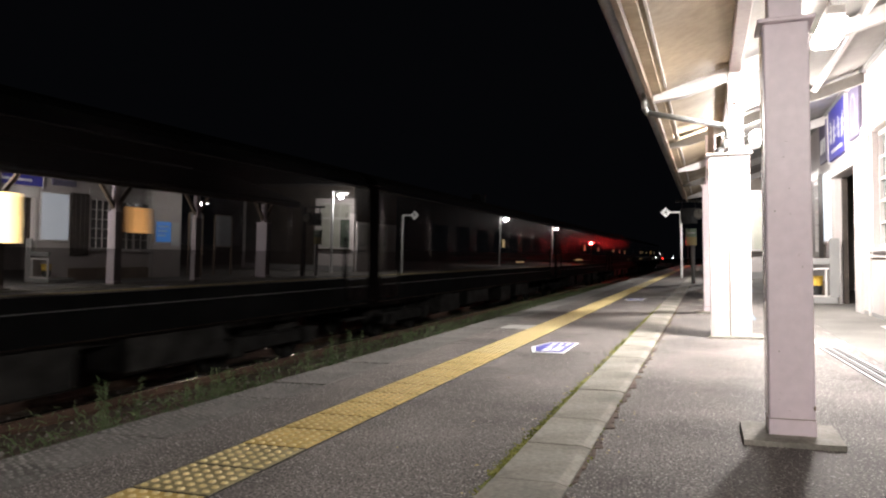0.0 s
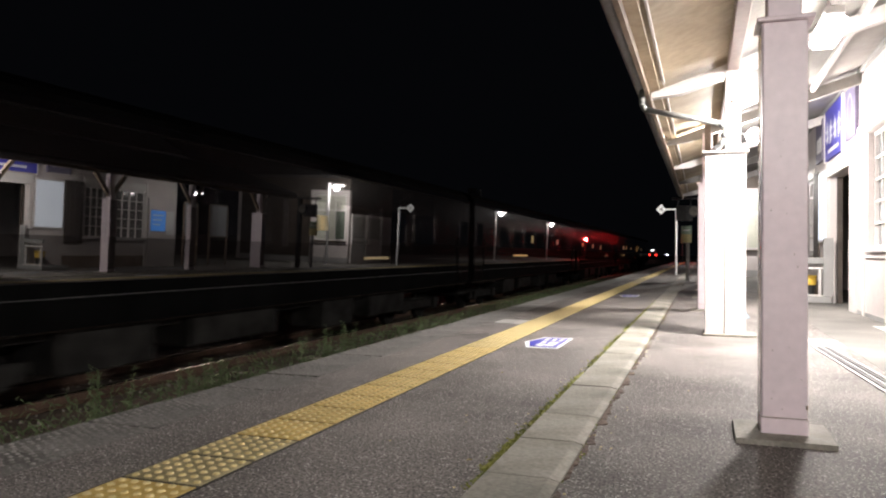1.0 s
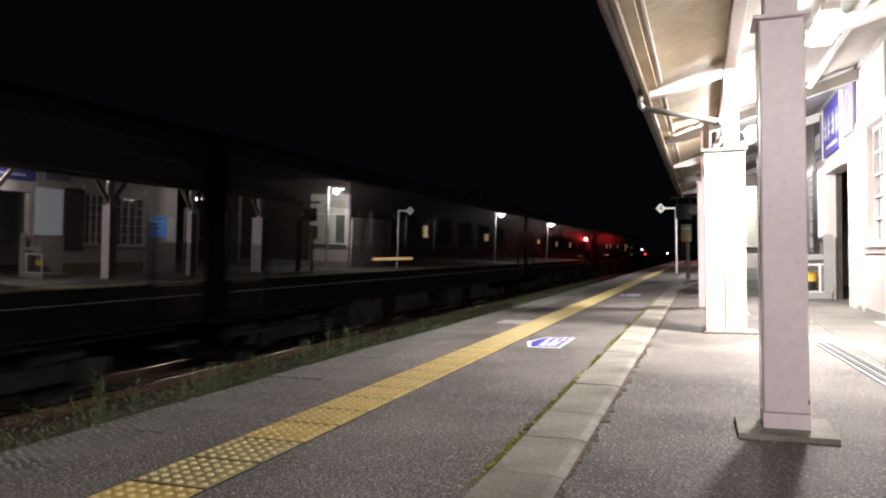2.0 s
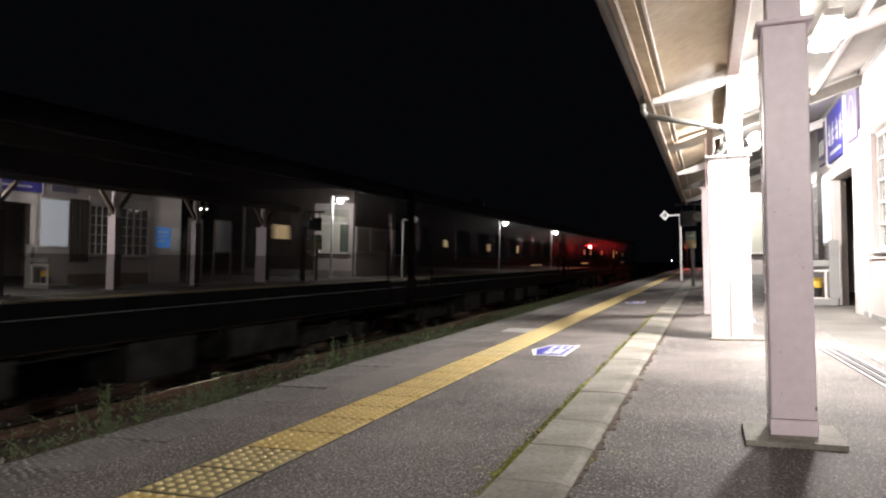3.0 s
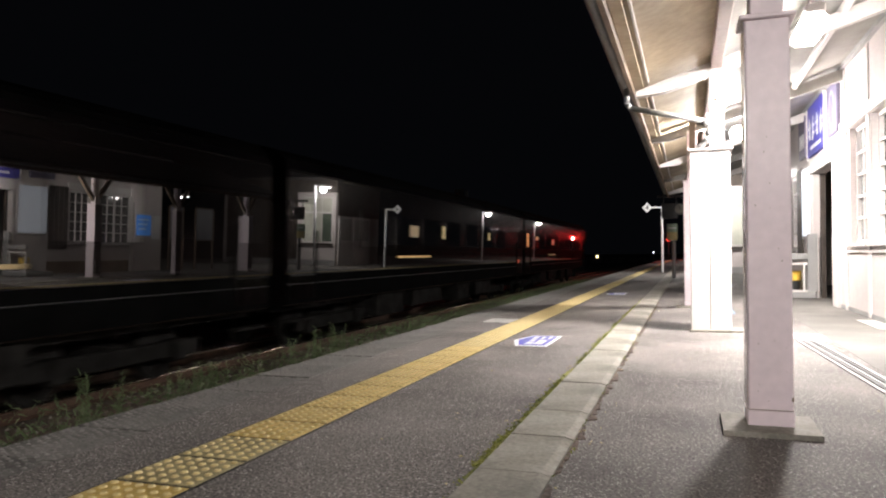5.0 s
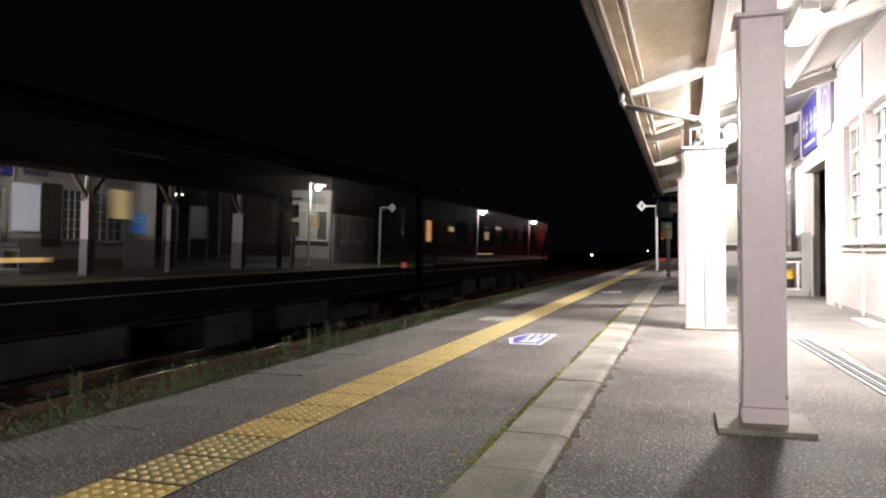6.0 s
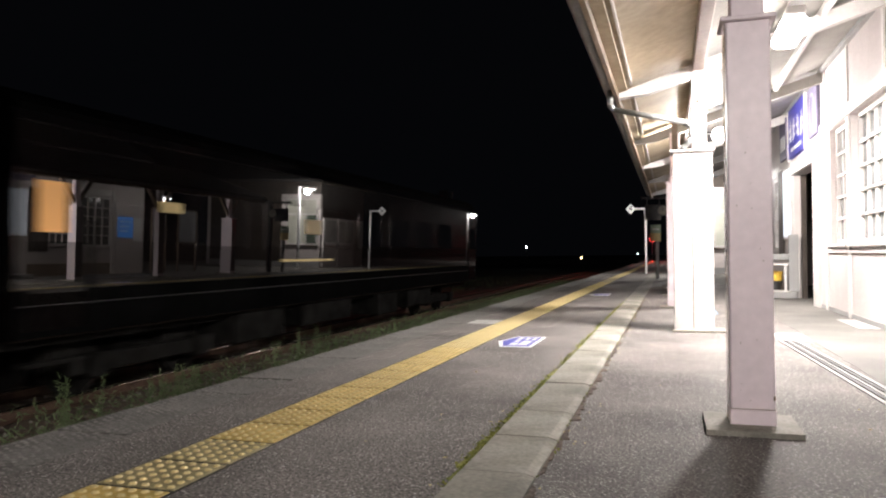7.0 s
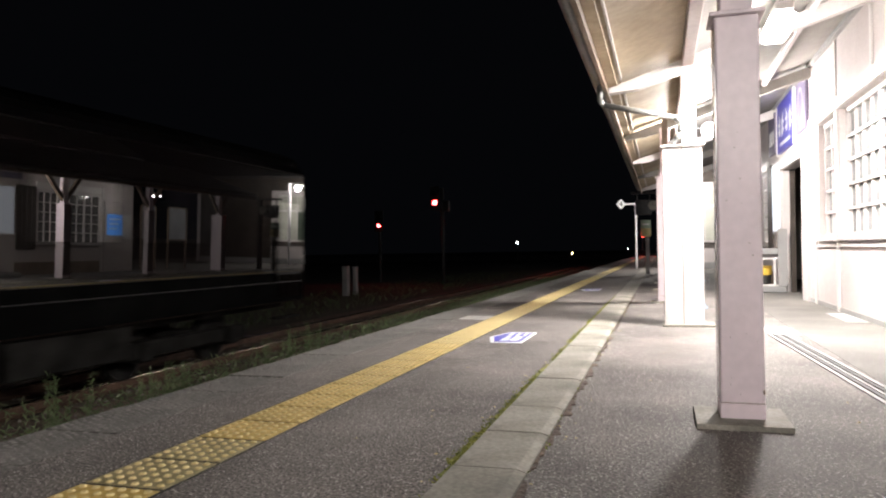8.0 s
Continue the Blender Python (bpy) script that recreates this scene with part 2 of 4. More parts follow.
def ground():
    bm = boxes((-900, 600, -300, 1500, GROUND - 0.5, GROUND))
    solid("ground", bm, EARTH, "dark bare earth beside the railway tracks", "ground", kind="structure")
    bm = bmesh.new()
    prism(bm, [(TRACK - 2.3, GROUND), (TRACK - 1.5, RAIL - 0.17), (TRACK + 2.0, RAIL - 0.17), (TRACK + 2.8, GROUND + 0.01), (EDGE_X + 0.3, GROUND + 0.02), (EDGE_X + 0.3, GROUND - 0.2), (TRACK - 2.3, GROUND - 0.2)], "y", -40, 320)
    solid("ballast_bed", bm, BALLAST, "rust-stained ballast bed under the track", "ballast", kind="structure")
    rng = random.Random(4)
    verts, faces = [], []
    for _ in range(4200):
        y = 3 + 42 * rng.random() ** 1.7
        x = rng.uniform(TRACK - 1.6, EDGE_X - 0.4)
        z = (RAIL - 0.17) if x < TRACK + 2.0 else GROUND + 0.02
        s = rng.uniform(0.018, 0.05)
        k = len(verts)
        for dx, dy, dz in ((1, 0, 0), (-1, 0, 0), (0, 1, 0), (0, -1, 0), (0, 0, 1), (0, 0, -1)):
            j = rng.uniform(0.6, 1.2) * s
            verts.append((x + dx * j, y + dy * j, z + dz * j * 0.8))
        for a, b, c in ((0, 2, 4), (2, 1, 4), (1, 3, 4), (3, 0, 4), (2, 0, 5), (1, 2, 5), (3, 1, 5), (0, 3, 5)):
            faces.append((k + a, k + b, k + c))
    me = bpy.data.meshes.new("ballast_stones")
    me.from_pydata(verts, [], faces)
    me.materials.append(STONE)
    tagged(new("ballast_stones", me), "loose grey and brown ballast stones", "stones", kind="stuff")


def track():
    t = thing("railway_track", "rusty steel rails on wooden sleepers in ballast", "railway track", kind="structure", at=(TRACK, 0, 0))
    for side in (-1, 1):
        x = side * 0.5335
        bm = bmesh.new()
        prism(bm, [(x - 0.065, RAIL - 0.15), (x + 0.065, RAIL - 0.15), (x + 0.05, RAIL - 0.135), (x + 0.01, RAIL - 0.12), (x + 0.01, RAIL - 0.045), (x + 0.033, RAIL - 0.03), (x + 0.033, RAIL - 0.0205), (x - 0.033, RAIL - 0.0205), (x - 0.033, RAIL - 0.03), (x - 0.01, RAIL - 0.045), (x - 0.01, RAIL - 0.12), (x - 0.05, RAIL - 0.135)], "y", -40, 320)
        rail = part("rail", bm, RUST, t, "rusty steel rail")
        rim = [(x + 0.034 * sx * (0.62 + 0.38 * math.cos(u)), RAIL - 0.020 + 0.020 * math.sin(u)) for sx, turn in ((1, 1), (-1, -1)) for u in [math.pi / 2 * (i if turn > 0 else 6 - i) / 6 for i in range(7)]]
        part("rail_head", prism(bmesh.new(), rim, "y", -40, 320), RAILTOP, rail, "polished rounded rail head", smooth=True)
    me = mesh_of("sleeper", boxes((-1.05, 1.05, -0.1, 0.1, RAIL - 0.30, RAIL - 0.152), bevel=0.01), WOODSLEEPER)
    for k in range(75):
        ob = new("sleeper", me)
        ob.parent, ob.location = t, (0, 2 + k * 0.62, 0)


KERB_X0, KERB_X1 = -0.675, -0.448
TACT_X0, TACT_X1 = -1.763, -1.463
Y0, Y1 = -14.0, 78.0


def platform():
    p = thing("platform", "raised station platform of asphalt and concrete", "platform", kind="structure")
    part("platform_core", boxes((EDGE_X + 0.05, 9.0, Y0, Y1, GROUND, -0.05)), EDGE, p, "concrete side wall")
    part("asphalt_strip", boxes((-2.13, KERB_X0, Y0, Y1, -0.05, 0.0)), ASPHALT, p, "dark worn asphalt with pale stones")
    part("asphalt_walk", boxes((KERB_X1 + 0.032, 1.10, Y0, Y1, -0.05, 0.0)), ASPHALT, p, "asphalt under the canopy")
    part("concrete_apron", boxes((1.10, 9.0, Y0, Y1, -0.05, 0.001)), APRON, p, "pale concrete apron along the building")
    part("joint_bed", boxes((KERB_X0, KERB_X1 + 0.032, Y0, Y1, -0.05, -0.012), (EDGE_X + 0.02, -2.13, Y0, Y1, -0.05, -0.014)), BALLAST, p, "dirt in the joints")
    return p


def platform_pieces(p):
    # kerb stones between the open strip and the covered walk
    joints = [0.3, 0.95, 1.60, 2.33, 2.82, 3.30, 4.05, 4.75]
    while joints[-1] < 42:
        joints.append(joints[-1] + 0.72)
    shared = {}
    for a, b in zip(joints, joints[1:]):
        n = round(b - a, 2)
        if n not in shared:
            shared[n] = mesh_of("kerb_stone", prism(bmesh.new(), [(KERB_X0 + 0.002, -0.045), (KERB_X1 + 0.03, -0.045), (KERB_X1 + 0.026, 0.002), (KERB_X1 - 0.008, 0.012), (KERB_X0 + 0.008, 0.012), (KERB_X0 + 0.002, 0.006)], "y", 0.004, n - 0.004), CONCRETE)
        ob = new("kerb_stone", shared[n])
        ob.parent, ob.location = p, (0, a, random.uniform(-0.003, 0.003))
    part("kerb_run", boxes((KERB_X0, KERB_X1, joints[-1], Y1, -0.045, 0.011), (KERB_X0, KERB_X1, Y0, 0.3, -0.045, 0.011)), CONCRETE, p)
    # edge slabs with a raised diamond tread, then plain ones
    def slab(length, tread):
        bm = boxes((EDGE_X, -2.134, 0.006, length - 0.006, -0.12, 0.0), bevel=0.002)
        if tread:
            for i in range(11):
                for j in range(9):
                    x, y = EDGE_X + 0.03 + j * 0.038, 0.03 + i * 0.041 + (j % 2) * 0.0205 - 0.01
                    x, y = x + random.uniform(-0.006, 0.006), y + random.uniform(-0.006, 0.006)
                    a, c = random.uniform(0.012, 0.018), random.uniform(0.010, 0.016)
                    q = [bm.verts.new(v) for v in ((x - a, y, 0.0), (x, y - c, 0.0), (x + a, y, 0.0), (x, y + c, 0.0))]
                    top = bm.verts.new((x, y, 0.0055))
                    for k in range(4):
                        bm.faces.new((q[k], q[(k + 1) % 4], top))
        me = mesh_of("edge_slab", bm, TREAD if tread else EDGE)
        me.materials.append(TREADTOP)
        for p in me.polygons:
            if p.center.z > 0.001:
                p.material_index = 1
        return me
    treaded, plain = slab(0.46, True), slab(0.46, False)
    for k in range(81):
        y = -1.67 + 0.46 * k
        ob = new("edge_slab", treaded if y < 9.0 else plain)
        ob.parent, ob.location = p, (0, y, random.uniform(-0.004, 0.002))
    part("edge_run", boxes((EDGE_X, -2.134, 35.6, Y1, -0.12, 0.0), (EDGE_X, -2.134, Y0, -1.68, -0.12, 0.0)), EDGE, p)
    # yellow warning tiles with six by six studs
    def tile(material):
        bm = boxes((0.003, 0.297, 0.008, 0.292, -0.02, 0.006), bevel=0.002)
        for i in range(6):
            for j in range(6):
                bmesh.ops.create_cone(bm, cap_ends=True, segments=8, radius1=0.0145, radius2=0.0095, depth=0.006, matrix=Matrix.Translation((0.03 + 0.048 * i, 0.03 + 0.048 * j, 0.008)))
        me = mesh_of("tactile_tile", bm, material)
        me.materials.append(STUD)
        for p in me.polygons:
            if p.center.z > 0.0062:
                p.material_index = 1
        return me
    good, worn, fresh, faded = tile(YELLOW), tile(YELLOW_WORN), tile(YELLOW_FRESH), tile(YELLOW_FADED)
    part("tile_bed", boxes((TACT_X0 - 0.004, TACT_X1 + 0.004, Y0, 38.5, -0.02, 0.0042)), DIRT, p, "dark dirt between the tiles")
    strip = thing("tactile_paving", "yellow studded tactile warning tiles along the platform", "tactile paving", kind="structure")
    for k in range(-42, 130):
        y = -0.515 + 0.3 * k
        ob = new("tactile_tile", worn if abs(y - 1.885) < 0.02 or random.random() < 0.03 else fresh if 16.0 < y < 19.4 else faded if y > 5.2 else good)
        ob.parent, ob.location = strip, (TACT_X0, y, 0)
    part("far_tiles", boxes((TACT_X0, TACT_X1, 38.5, Y1, -0.01, 0.006)), YELLOW_FADED, strip)


# ---- canopy and posts ----
EAVE_X, EAVE_Z, HEAD_Z = -0.455, 2.30, 3.06     # canopy from its eave up to the wall
POSTS = (3.35, 7.18, 10.3, 13.3, 16.1, 19.4)
CANOPY_Y0, CANOPY_Y1 = -9.0, 20.4


def roof_z(x):
    return EAVE_Z + (x - EAVE_X) / (WALL - EAVE_X) * (HEAD_Z - EAVE_Z)


def canopy():
    c = thing("platform_canopy", "lean-to timber platform canopy with pale boarded soffit", "canopy", kind="structure")
    bm = bmesh.new()
    prism(bm, [(EAVE_X, roof_z(EAVE_X)), (0.27, roof_z(0.27)), (0.27, roof_z(0.27) + 0.03), (EAVE_X, roof_z(EAVE_X) + 0.03)], "y", CANOPY_Y0, CANOPY_Y1)
    part("soffit", bm, SOFFIT, c, "tan boarded soffit")
    bm = bmesh.new()
    prism(bm, [(0.27, roof_z(0.27)), (WALL, roof_z(WALL)), (WALL, roof_z(WALL) + 0.03), (0.27, roof_z(0.27) + 0.03)], "y", CANOPY_Y0, CANOPY_Y1)
    part("inner_soffit", bm, SOFFIT_IN, c, "pale grey inner soffit")
    bm = bmesh.new()
    prism(bm, [(EAVE_X - 0.06, roof_z(EAVE_X) + 0.04), (WALL, roof_z(WALL) + 0.05), (WALL, roof_z(WALL) + 0.12), (EAVE_X - 0.06, roof_z(EAVE_X) + 0.09)], "y", CANOPY_Y0 - 0.05, CANOPY_Y1 + 0.05)
    part("roofing", bm, ROOFING, c, "dark metal roofing")
    part("fascia", boxes((EAVE_X - 0.035, EAVE_X, CANOPY_Y0, CANOPY_Y1, EAVE_Z - 0.10, EAVE_Z + 0.03)), FASCIA, c, "weathered brown fascia board")
    part("fascia_lip", boxes((EAVE_X + 0.002, EAVE_X + 0.085, CANOPY_Y0, CANOPY_Y1, EAVE_Z - 0.035, EAVE_Z - 0.005)), SOFFIT, c, "tan eave board")
    for x in (0.27, 1.31):
        h = 0.05 if x < 1 else 0.028
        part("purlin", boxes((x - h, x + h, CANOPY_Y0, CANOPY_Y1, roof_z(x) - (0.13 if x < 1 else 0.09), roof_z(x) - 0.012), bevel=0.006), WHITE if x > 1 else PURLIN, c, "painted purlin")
    for k, (a, b) in enumerate(zip((-0.2,) + POSTS, POSTS + (20.3,))):
        x = EAVE_X + 0.125
        part("batten", boxes((x - 0.008, x + 0.008, a + 0.12, b - 0.12, roof_z(x) - 0.04, roof_z(x) - 0.003)), WHITE, c, "white batten")
    for y in POSTS + (-0.4, -4.2):
        bm = bmesh.new()
        prism(bm, [(EAVE_X + 0.01, roof_z(EAVE_X) - 0.10), (EAVE_X + 0.28, roof_z(EAVE_X + 0.28) - 0.165), (WALL - 0.005, roof_z(WALL) - 0.19), (WALL - 0.005, roof_z(WALL) - 0.05), (EAVE_X + 0.01, roof_z(EAVE_X) - 0.05)], "y", y - 0.055, y + 0.055)
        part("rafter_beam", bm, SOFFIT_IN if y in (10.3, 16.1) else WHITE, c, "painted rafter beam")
    # gutter with downpipe at the second post
    g = thing("gutter", "dark half-round roof gutter along the canopy eave", "gutter")
    bm = bmesh.new()
    n = 8
    ring = [(EAVE_X - 0.095 + 0.05 * math.cos(math.pi + math.pi * i / n), 0.05 * math.sin(math.pi + math.pi * i / n)) for i in range(n + 1)]
    ring += [(x * 1.0 + (0.006 if x < EAVE_X - 0.095 else -0.006), z + 0.006) for x, z in ring[::-1]]
    prism(bm, ring, "y", CANOPY_Y0, CANOPY_Y1)
    ob = part("trough", bm, mat("gutter_grey", (0.13, 0.13, 0.135), (0.18, 0.18, 0.19), 3, 0.5, 0, 0.1), g, "dark grey trough")
    ob.location = (0, 0, EAVE_Z + 0.02)
    me = mesh_of("bracket", boxes((EAVE_X - 0.155, EAVE_X - 0.036, -0.012, 0.012, EAVE_Z + 0.004, EAVE_Z + 0.022)), DARKSTEEL)
    for k in range(30):
        ob = new("bracket", me)
        ob.parent, ob.location = g, (0, -1 + k * 0.7, 0.03)


def downpipe(y):
    d = thing("downpipe", "grey drainpipe from the gutter to the casing of the post", "drainpipe")
    pts = [(EAVE_X - 0.07, y - 0.10, EAVE_Z - 0.03), (EAVE_X - 0.07, y - 0.10, EAVE_Z - 0.17), (EAVE_X - 0.04, y - 0.10, EAVE_Z - 0.215), (0.15, y - 0.10, 1.925), (0.20, y - 0.10, 1.88), (0.20, y - 0.10, 1.78), (0.15, y - 0.09, 1.715), (0.11, y - 0.06, 1.69), (0.11, y - 0.06, 1.66)]
    bm = bmesh.new()
    for p, q in zip(pts, pts[1:]):
        rod(bm, p, q, 0.026, seg=14)
    for p in pts[1:-1]:
        bmesh.ops.create_uvsphere(bm, u_segments=12, v_segments=8, radius=0.027, matrix=Matrix.Translation(p))
    part("pipe", bm, GALV, d, smooth=True)
    part("collar", rods(((0.20, y - 0.10, 1.80), (0.20, y - 0.10, 1.84)), r=0.034), GALV, d)


def post(y, x0, x1, depth, casing_z, double=False):
    """A timber canopy post in a painted casing, with cap and concrete footing."""
    t = thing("canopy_post", ("twin" if double else "single") + " timber canopy post in pale pink painted casing", "post", group="posts of the canopy")
    ya, yb = y - depth / 2, y + depth / 2
    if double:
        xm = x0 + (x1 - x0) * 0.48
        part("casing", boxes((x0, xm - 0.0021, ya, yb, 0.0, casing_z + 0.002), bevel=0.004), WHITE, t)
        part("casing", boxes((xm + 0.0021, x1, ya, yb, 0.0, casing_z + 0.002), bevel=0.004), WHITE, t)
        part("seam", boxes((xm - 0.002, xm + 0.002, ya - 0.0006, ya + 0.01, 0.024, casing_z)), FASCIA, t, "brown joint between the casings")
        part("skirting", boxes((x0 - 0.02, x1 + 0.09, ya - 0.025, yb + 0.02, 0.0, 0.022), bevel=0.004), CONCRETE, t)
    else:
        part("casing", boxes((x0, x1, ya, yb, 0.008, casing_z + 0.002), bevel=0.005), PINK, t, "mauve painted casing with chipped paint")
        # thin skin that carries the painted shade of the left face
        part("side_board", boxes((x0 - 0.0045, x0 - 0.0005, ya + 0.004, yb - 0.004, 0.086, casing_z - 0.002)), SHADED_SIDE, t, "glossy left face with its shade painted in")
        part("casing_foot", boxes((x0 - 0.003, x1 + 0.003, ya - 0.003, yb + 0.003, 0.010, 0.085), bevel=0.003), PINK, t)
        part("seam", boxes((x0 - 0.001, x1 + 0.001, ya - 0.0035, ya + 0.01, 0.0855, 0.0885)), FASCIA, t, "brown open seam over the foot")
        bm = bmesh.new()
        a = [(x0 - 0.10, ya - 0.115), (x1 + 0.09, ya - 0.115), (x1 + 0.09, yb + 0.07), (x0 - 0.10, yb + 0.07)]
        lo = [bm.verts.new((u, v, -0.01)) for u, v in a]
        mid = [bm.verts.new((u, v, 0.021)) for u, v in a]
        hi = [bm.verts.new((u * 0.78 + (x0 + x1) / 2 * 0.22, v * 0.78 + y * 0.22, 0.024)) for u, v in a]
        for lower, upper in ((lo, mid), (mid, hi)):
            for k in range(4):
                bm.faces.new((lower[k], lower[(k + 1) % 4], upper[(k + 1) % 4], upper[k]))
        bm.faces.new(hi)
        part("footing", bm, CONCRETE, t, "chamfered concrete footing")
        bm = bmesh.new()
        rng = random.Random(int(y * 10))
        for _ in range(14):
            bx, bz = rng.uniform(x0 + 0.03, x1 - 0.02), rng.uniform(0.12, 1.2)
            box(bm, bx, bx + rng.uniform(0.0015, 0.0035), ya - 0.0012, ya, bz, bz + rng.uniform(0.002, 0.007))
        box(bm, x1 - 0.007, x1 + 0.0012, ya - 0.0012, ya + 0.02, 0.125, 0.142)
        part("paint_chip", bm, FASCIA, t, "bare wood in chipped paint")["kind"] = "stuff"
    part("cap", boxes((x0 - 0.022, x1 + 0.024, ya - 0.022, yb + 0.022, casing_z + 0.002, casing_z + 0.020), bevel=0.004), WHITE if double else PINK, t, "flat cap board")
    xs = (x0 + x1) / 2 + (0.065 if double else 0)
    part("upper_post", boxes((xs - 0.064, xs + 0.064, y - 0.064, y + 0.064, casing_z + 0.020, roof_z(xs) - 0.135), bevel=0.006), PINK if not double else WHITE, t)
    for s in (-1, 1):
        bm = bmesh.new()
        z = roof_z(0.27) - 0.13
        prism(bm, [(y + s * 0.064, z - 0.55), (y + s * 0.52, z - 0.005), (y + s * 0.62, z - 0.005), (y + s * 0.064, z - 0.68)], "x", xs - 0.035, xs + 0.035)
        if y > 8:
            part("knee_brace", bm, FASCIA, t, "brown slanting knee brace")
        else:
            bm.free()
    for bz in (2.12, 2.44):
        part("bolt", rods(((xs - 0.01, y - 0.064, bz), (xs - 0.01, y - 0.078, bz)), r=0.014, seg=6), RUST, t, "rusty bolt head")


# ---- station building ----
OPENINGS = ((6.4, 8.86, 0.81, 2.20), (9.0, 9.97, 0.81, 2.20), (11.15, 12.70, 0.0, 1.93), (14.34, 15.02, 0.76, 2.06), (15.33, 16.46, 0.74, 2.06))
HOUSE_Y0, HOUSE_Y1 = -9.0, 17.75


def lattice_window(y0, y1, z0, z1, cols, rows, label, glass=None, recess=0.10):
    """A white muntin window in the wall, with its frosted panes."""
    w = thing("window", label, "window", kind="structure")
    x = WALL + recess
    part("window_frame", boxes((x - 0.03, x + 0.03, y0, y0 + 0.045, z0, z1), (x - 0.03, x + 0.03, y1 - 0.045, y1, z0, z1), (x - 0.03, x + 0.03, y0 + 0.045, y1 - 0.045, z0, z0 + 0.05), (x - 0.03, x + 0.03, y0 + 0.045, y1 - 0.045, z1 - 0.045, z1)), WHITE, w)
    part("window_sill", boxes((WALL - 0.05, x + 0.03, y0 - 0.03, y1 + 0.03, z0 - 0.035, z0 - 0.002), bevel=0.005), WHITE, w)
    ya, yb, za, zb = y0 + 0.045, y1 - 0.045, z0 + 0.05, z1 - 0.045
    dy, dz = (yb - ya) / cols, (zb - za) / rows
    for i in range(1, cols):
        part("muntin", boxes((x - 0.018, x + 0.012, ya + dy * i - (0.028 if i * 2 == cols else 0.012), ya + dy * i + (0.028 if i * 2 == cols else 0.012), za, zb)), WHITE, w)
    for j in range(1, rows):
        part("muntin", boxes((x - 0.024, x + 0.010, ya, yb, za + dz * j - 0.014, za + dz * j + 0.014)), WHITE, w)
    me = mesh_of("pane", boxes((-0.003, 0.003, 0.0, dy, 0.0, dz)), glass or FROST)
    for i in range(cols):
        for j in range(rows):
            ob = new("pane", me)
            ob.parent, ob.location = w, (x + 0.016, ya + dy * i, za + dz * j)


def station_house():
    h = thing("station_house", "cream and pale pink timber station building beside the platform", "station building", kind="structure")
    y = HOUSE_Y0
    top = 3.05
    for a, b, z0, z1 in OPENINGS:
        part("wall_panel", boxes((WALL, WALL + 0.16, y, a, 0.0, top)), PLASTER, h)
        if z0 > 0:
            part("wall_panel", boxes((WALL, WALL + 0.16, a, b, 0.0, z0 - 0.002)), PLASTER, h)
        part("wall_panel", boxes((WALL, WALL + 0.16, a, b, z1 + 0.002, top)), PLASTER, h)
        y = b
    part("wall_panel", boxes((WALL, WALL + 0.16, y, HOUSE_Y1, 0.0, top)), PLASTER, h)
    part("end_wall", boxes((WALL + 0.16, 8.0, HOUSE_Y1 - 0.16, HOUSE_Y1, 0.0, top)), PLASTER, h)
    part("end_wall", boxes((WALL + 0.16, 8.0, HOUSE_Y0, HOUSE_Y0 + 0.16, 0.0, top)), PLASTER, h)
    part("back_wall", boxes((8.0, 8.16, HOUSE_Y0, HOUSE_Y1, 0.0, top)), PLASTER, h)
    part("upper_ceiling", boxes((WALL + 0.16, 8.0, HOUSE_Y0, HOUSE_Y1, top, top + 0.05)), SOFFIT, h)
    bm = bmesh.new()
    prism(bm, [(WALL - 0.05, 3.19), (WALL - 0.05, 3.25), (5.0, 5.0), (8.6, 3.25), (8.6, 3.19), (5.0, 4.9)], "y", HOUSE_Y0 - 0.4, HOUSE_Y1 + 0.4)
    part("roof", bm, ROOFING, h, "dark pitched roof")
    # dado rail, plinth, studs and lintel boards
    for a, b in ((HOUSE_Y0, 8.88), (8.98, 10.08)):
        part("dado_rail", boxes((WALL - 0.022, WALL, a, b, 0.705, 0.735), bevel=0.003), WHITE, h)
        # the rail's shadow on the wall, drawn as a thin dark strip
        part("dado_shadow_gap", boxes((WALL - 0.006, WALL, a + 0.05, b - 0.05, 0.690, 0.705)), FASCIA, h, "dark brown strip painted as shade under the rail")
    for s in (6.3, 8.93, 10.13):
        part("stud", boxes((WALL - 0.024, WALL, s - 0.045, s + 0.045, 0.0, 2.2), bevel=0.004), WHITE, h)
    for s in (5.2, 7.5, 8.95, 10.2):
        part("upper_stud", boxes((WALL - 0.018, WALL, s - 0.035, s + 0.035, 2.342, 2.98), bevel=0.004), WHITE, h)
    part("lintel_board", boxes((WALL - 0.032, WALL, 6.0, 10.45, 2.205, 2.34), bevel=0.005), WHITE, h)
    part("entrance_lintel", boxes((WALL - 0.045, WALL, 10.55, 12.80, 1.935, 2.16), bevel=0.005), WHITE, h)
    part("wall_plate", boxes((WALL - 0.05, WALL, HOUSE_Y0, HOUSE_Y1, 2.985, 3.04)), GREYPAINT, h)
    part("plinth", boxes((WALL - 0.012, WALL, HOUSE_Y0, 10.75, 0.0, 0.05)), GREYPAINT, h)
    # rounded jamb at the entrance
    bm = bmesh.new()
    arc = [(WALL - 0.03 + 0.34 * (1 - math.cos(a)), 10.90 + 0.34 * math.sin(a)) for a in [math.pi / 2 * i / 8 for i in range(9)]]
    prism(bm, [(WALL - 0.03, 10.55)] + arc + [(WALL + 0.31, 10.55)], "z", 0.0, 1.932)
    part("rounded_jamb", bm, WHITE, h, "rounded white plaster jamb of the entrance")
    bm = bmesh.new()
